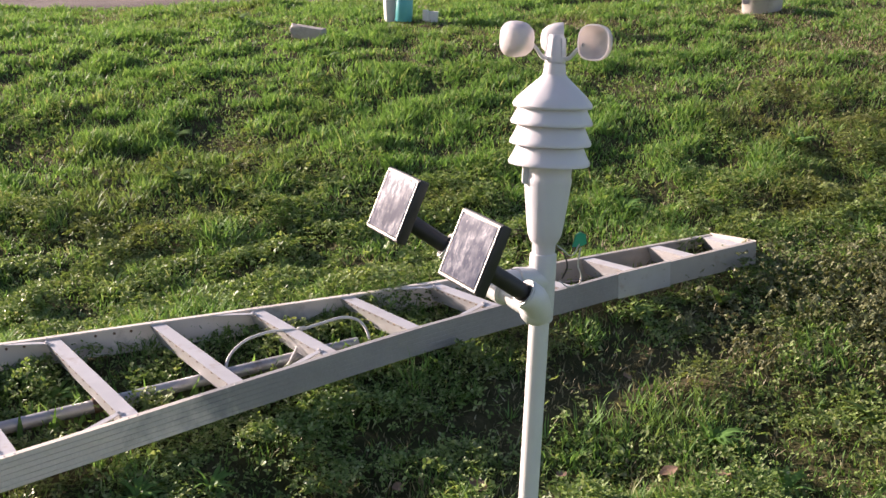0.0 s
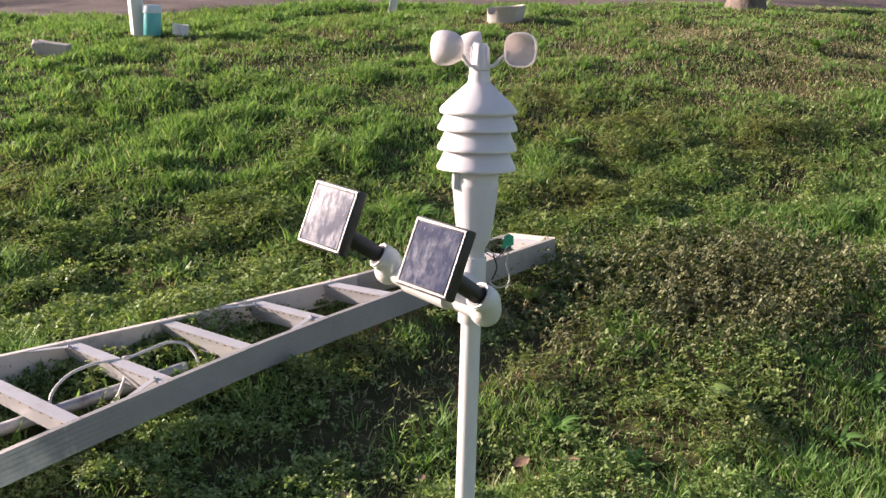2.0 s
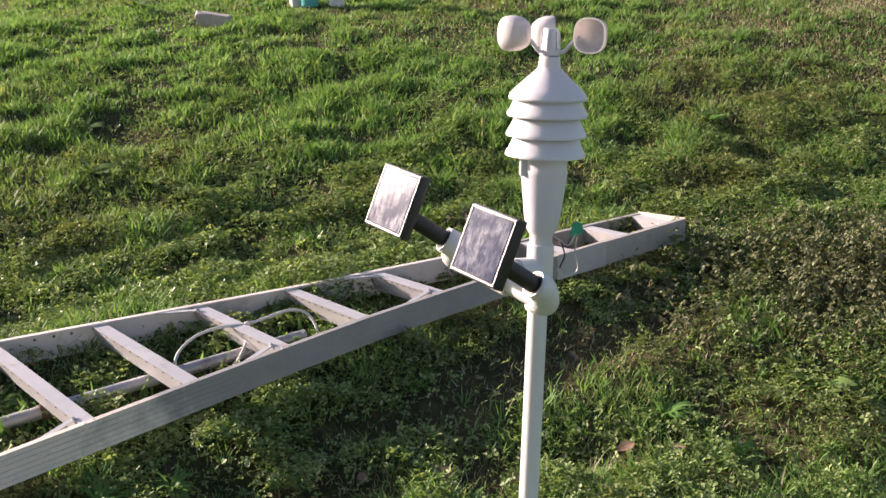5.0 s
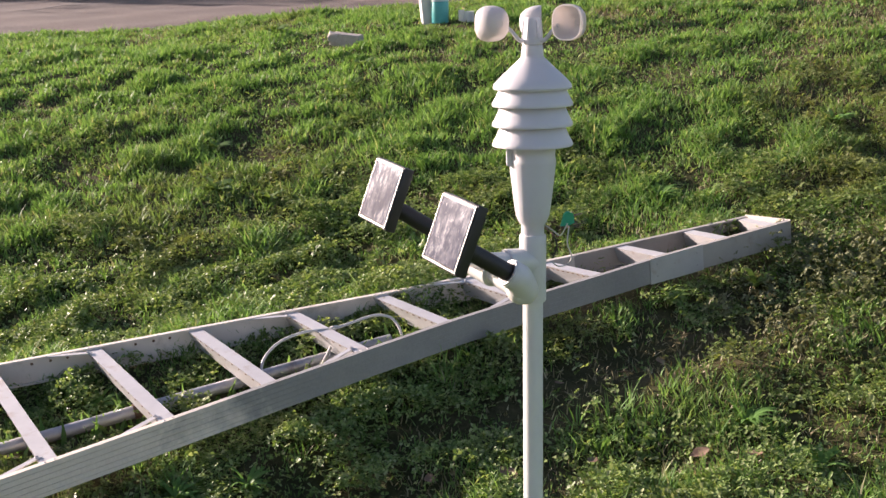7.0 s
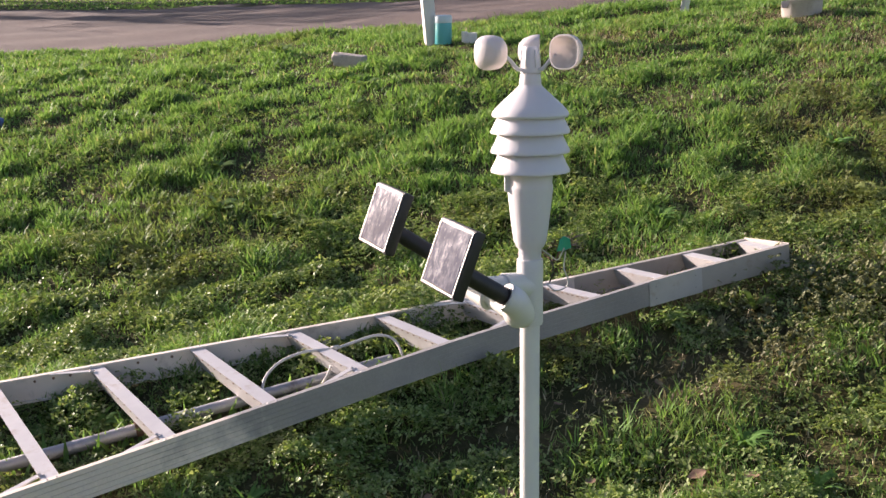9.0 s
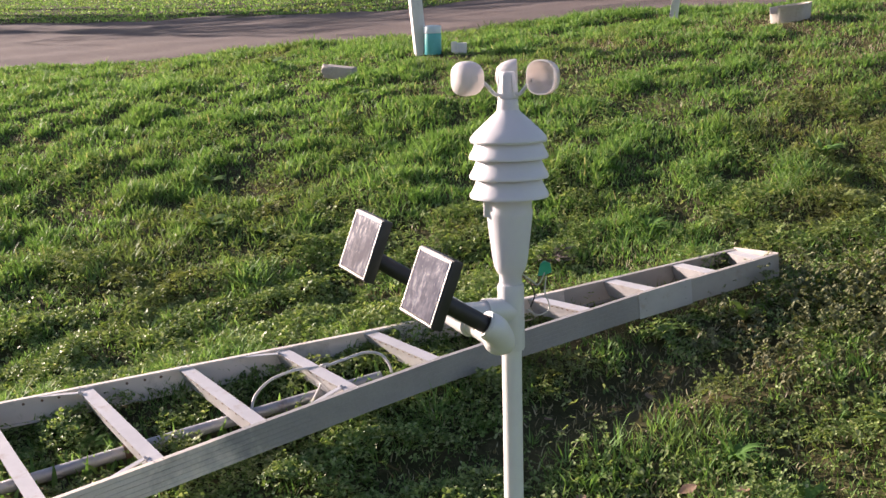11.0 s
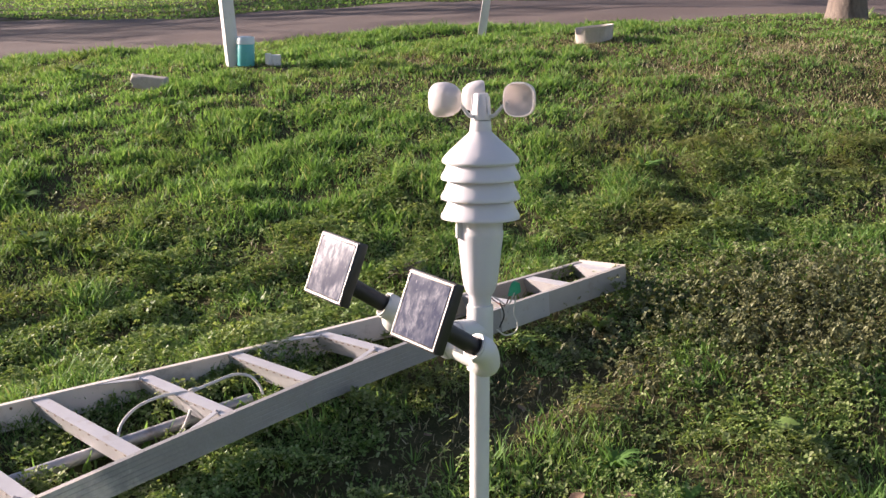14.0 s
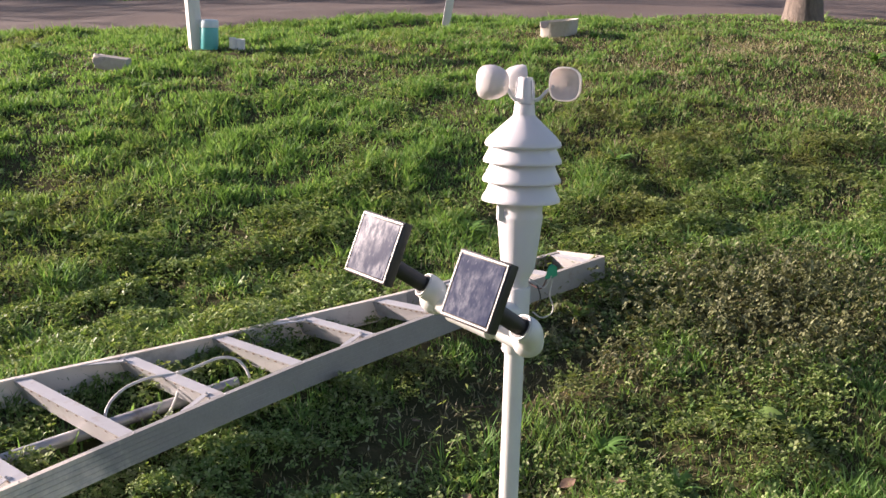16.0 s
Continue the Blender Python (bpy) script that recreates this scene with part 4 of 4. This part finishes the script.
# short blades everywhere, thinner in the hollows
x, y = places(1900000, -6.5, 7.5, -0.9, 9.2)
keep = seen_strip(x, y) & (RNG.random(len(x)) < 2.6 / (np.hypot(x + 0.3, y + 1.5) + 0.6) * (0.58 + 0.42 * lushness(x, y)) * open_lawn(x, y))
x, y = x[keep][:430000], y[keep][:430000]
tall = (0.016 + 0.030 * lushness(x, y)) * RNG.uniform(0.6, 1.5, len(x)) * (1 - 0.3 * worn(x, y))
scatter("lawn_grass", BLADE, BLADE_T, x, y, tall, GRASS, "bright green tufted spring lawn grass", "grass", 0.65, span(x, y) * RNG.uniform(0.7, 1.3, len(x)))
# tufts whose blades fan out from one root
x, y = places(140000, -6.5, 7.5, -0.9, 9.2)
keep = seen_strip(x, y) & (RNG.random(len(x)) < 2.6 / (np.hypot(x + 0.3, y + 1.5) + 0.6) * lushness(x, y) ** 1.3 * open_lawn(x, y))
x, y = x[keep][:30000], y[keep][:30000]
boxed = (y > 1.64 + 0.72 * x) & (y < 2.10 + 0.42 * x) & (x < 1.1)
size = (1 - 0.5 * boxed) * (0.028 + 0.050 * lushness(x, y)) * RNG.uniform(0.65, 1.25, len(x)) * (1 - 0.3 * worn(x, y))
each = 11
x, y, size = np.repeat(x, each), np.repeat(y, each), np.repeat(size, each)
fan = RNG.uniform(0, 2 * np.pi, len(x))
spread = np.sqrt(RNG.random(len(x)))
x, y = x + np.cos(fan) * spread * 0.022, y + np.sin(fan) * spread * 0.022
scatter("grass_tufts", BLADE, BLADE_T, x, y, size * (1.15 - 0.45 * spread) * RNG.uniform(0.75, 1.2, len(x)), GRASS, "arching grass tufts standing out of the lawn", "grass",
        0.10 + 0.75 * spread * RNG.uniform(0.5, 1.2, len(x)), span(x, y) * RNG.uniform(0.8, 1.4, len(x)), out=fan + RNG.normal(0, 0.3, len(x)))
# broad-leaved weeds
v, f = leaf_whorl(3, 0.3, 0.2)
x, y = places(430000, -3.5, 4.2, 0.2, 5.0)
keep = seen_strip(x, y) & (RNG.random(len(x)) < weedy(x, y) ** 1.5 * (0.15 + 0.85 * np.clip((blotch(x, y, 0.13, 2) - 0.25) * 4, 0, 1)) * (1 - 0.7 * nettles(x, y)) * (1 - bald(x, y)) * (1 - 0.75 * worn(x, y)) * (1 - 0.95 * ((y > 1.64 + 0.72 * x) & (y < 2.10 + 0.42 * x) & (x > 0.2) & (x < 1.1))))
x, y = x[keep][:98000], y[keep][:98000]
lump = blotch(x, y, 0.14, 5)
scatter("clover", v, f, x, y, (0.008 + 0.085 * lump ** 1.8) * RNG.uniform(0.6, 1.3, len(x)), CLOVER, "low leafy green clover and ground weeds", "weeds", 0.3, RNG.uniform(0.007, 0.016, len(x)), whorl=True)
# brownish nettles in stacked whorls
v, f = leaf_whorl(4, 0.15, 0.45)
layers = []
x, y = places(6500, 0.3, 2.8, 0.8, 3.2)
keep = RNG.random(len(x)) < nettles(x, y)
x, y = x[keep], y[keep]
h = RNG.uniform(0.05, 0.17, len(x)) * (0.6 + 0.6 * nettles(x, y))
for k, (level, size) in enumerate(((0.35, 0.014), (0.6, 0.013), (0.82, 0.011), (1.0, 0.008))):
    layers.append((x + RNG.normal(0, 0.004, len(x)), y + RNG.normal(0, 0.004, len(x)), h * level, np.full(len(x), size)))
scatter("nettle_patch", v, f, *[np.concatenate(c) for c in list(zip(*layers))[:3]], NETTLE, "brownish purple dead-nettle patch beside the ladder", "weeds", 0.12,
        np.concatenate([l[3] for l in layers]) * RNG.uniform(0.7, 1.4, 4 * len(x)), whorl=True)
# dry stems
x, y = places(300000, -4, 5.5, 0.3, 8.5)
keep = seen_strip(x, y) & (RNG.random(len(x)) < 0.12 + 0.80 * worn(x, y) + 0.3 * bald(x, y))
x, y = x[keep], y[keep]
scatter("dry_grass", BLADE, BLADE_T, x, y, RNG.uniform(0.014, 0.040, len(x)), STRAW, "thin dry straw among the grass", "dry grass", 0.9, RNG.uniform(0.0025, 0.0055, len(x)))
# coarser lawn round the rest
x, y = places(330000, -9, 10, -5, 8.5)
keep = (~seen_strip(x, y) | (y < -0.85)) & (y < near_edge(x)) & (RNG.random(len(x)) < np.exp(-((np.hypot(x, y - 2.5) - 2) / 5) ** 2))
x, y = x[keep], y[keep]
scatter("outer_grass", BLADE, BLADE_T, x, y, RNG.uniform(0.03, 0.09, len(x)), GRASS, "green lawn grass around the yard", "grass", 0.5, RNG.uniform(0.010, 0.018, len(x)))
# the lawn beyond the track
x, y = places(170000, -22, 14, 9, 40)
keep = (y > far_edge(x) - 0.1) & (np.abs(x) < 3 + 0.55 * y)
x, y = x[keep], y[keep]
scatter("far_grass", BLADE, BLADE_T, x, y, RNG.uniform(0.02, 0.055, len(x)), GRASS, "grass beyond the gravel track", "grass", 0.9, RNG.uniform(0.02, 0.04, len(x)))


# single weeds that stand out of the lawn
def weed_clump(x, y, leaves, length, spread, material, seed, label):
    rng = random.Random(seed)
    root = thing("weed_clump", label, "weed", "weeds in the lawn", on(x, y, 0.004))
    for n in range(leaves):
        bm = bmesh.new()
        a, l = rng.uniform(0, 2 * math.pi), length * rng.uniform(0.6, 1.1)
        rise, w = rng.uniform(0.5, 1.2), length * rng.uniform(0.07, 0.13) * spread
        c, s = math.cos(a), math.sin(a)
        rows = []
        for k in range(6):
            t = k / 5
            r, h = l * 0.75 * t ** 1.2, l * rise * (t - 0.62 * t * t)
            half = w * (0.35 + 1.6 * t * (1 - t) + 0.25 * (k % 2)) * (1 if k < 5 else 0.1)
            mid = Vector((c * r, s * r, h))
            off = Vector((-s * half, c * half, half * 0.25))
            rows.append((bm.verts.new(mid - off), bm.verts.new(mid), bm.verts.new(mid + off)))
        for p, q in zip(rows, rows[1:]):
            bm.faces.new((p[0], p[1], q[1], q[0]))
            bm.faces.new((p[1], p[2], q[2], q[1]))
        part("leaf", bm, material, root)
    return root


BROAD, TALL, RED = "broad-leaved green weed growing in the lawn", "tuft of long bright grass in the lawn", "reddish dry weed stems in the grass"
for k, (x, y, leaves, length, spread, mat, label) in enumerate((
        (1.56, 3.57, 22, 0.13, 0.8, GRASS, TALL), (-1.62, 6.72, 26, 0.16, 1.2, CLOVER, BROAD), (1.07, 1.20, 12, 0.14, 1.5, CLOVER, BROAD), (3.99, 5.11, 34, 0.17, 0.7, GRASS, TALL),
        (-1.32, 1.48, 46, 0.12, 0.55, GRASS, TALL), (-1.22, 1.40, 40, 0.10, 0.55, GRASS, TALL), (0.23, 2.67, 46, 0.15, 0.35, BARK, RED), (0.15, 2.75, 18, 0.12, 1.0, CLOVER, BROAD),
        (-1.32, 3.42, 18, 0.13, 1.5, CLOVER, BROAD), (-1.05, 3.30, 16, 0.12, 1.5, CLOVER, BROAD), (0.97, 2.95, 16, 0.10, 1.2, CLOVER, BROAD), (-0.82, 5.29, 20, 0.12, 1.2, CLOVER, BROAD),
        (-1.48, 4.11, 18, 0.12, 1.2, CLOVER, BROAD), (-0.25, 2.55, 18, 0.12, 1.3, CLOVER, BROAD), (0.66, 2.94, 30, 0.13, 0.5, GRASS, TALL), (-0.95, 1.42, 16, 0.09, 1.2, CLOVER, BROAD),
        (-0.80, 1.50, 14, 0.08, 1.2, CLOVER, BROAD), (-0.20, 1.90, 14, 0.09, 1.0, CLOVER, BROAD), (0.75, 0.95, 26, 0.12, 0.5, GRASS, TALL), (1.35, 0.90, 26, 0.12, 0.5, GRASS, TALL),
        (-0.86, 0.93, 30, 0.10, 0.5, GRASS, TALL), (-0.70, 1.03, 26, 0.10, 0.5, GRASS, TALL), (-0.95, 0.84, 26, 0.09, 0.5, GRASS, TALL), (0.62, 1.18, 30, 0.12, 0.5, GRASS, TALL), (0.42, 0.75, 22, 0.11, 0.5, GRASS, TALL), (1.6, 1.1, 26, 0.12, 0.5, GRASS, TALL), (0.55, 1.96, 14, 0.11, 0.9, CLOVER, BROAD), (0.85, 2.05, 14, 0.12, 1.0, CLOVER, BROAD))):
    weed_clump(x, y, leaves, length, spread, mat, k, label)
# an arching dry stalk
stalk = part("dry_stalk", tube(curve([on(1.48, 4.36), on(1.50, 4.35, 0.06), on(1.56, 4.34, 0.095), on(1.63, 4.33, 0.085), on(1.67, 4.33, 0.05)]), 0.0022, 6), STRAW)
tagged(stalk, "pale arching dry grass stalk", "stalk")


def dead_leaf(x, y, size, turn, seed):
    """A curled brown leaf lying on the weeds."""
    rng = random.Random(seed)
    bm = bmesh.new()
    rows = []
    for k in range(7):
        t = k / 6
        half = size * 0.34 * math.sin(math.pi * (0.08 + 0.90 * t)) * rng.uniform(0.85, 1.1)
        rows.append([bm.verts.new((half * w, size * (t - 0.5), 0.35 * size * (t - 0.5) ** 2 + 0.30 * half * abs(w) + rng.uniform(0, 0.03) * size)) for w in (-1, -0.5, 0, 0.5, 1)])
    for a, b in zip(rows, rows[1:]):
        for k in range(4):
            bm.faces.new((a[k], a[k + 1], b[k + 1], b[k]))
    leaf = part("dead_leaf", bm, LITTER)
    leaf.matrix_world = Matrix.Translation(on(x, y, 0.028)) @ pose(0, 0, 0, rng.uniform(-18, 18), rng.uniform(-18, 18), turn)
    return tagged(leaf, "curled brown dead leaf lying on the weeds", "leaf", "dead leaves")


for k, (x, y, size, turn) in enumerate(((-0.02, 0.98, 0.060, 40), (0.47, 1.03, 0.055, 110), (0.33, 1.47, 0.045, 75), (-0.22, 1.00, 0.045, 10), (0.20, 1.05, 0.040, 150), (0.60, 1.00, 0.045, 60), (-0.45, 1.06, 0.040, 95), (0.45, 1.55, 0.040, 20), (0.14, 1.45, 0.035, 130))):
    dead_leaf(x, y, size, turn, k)
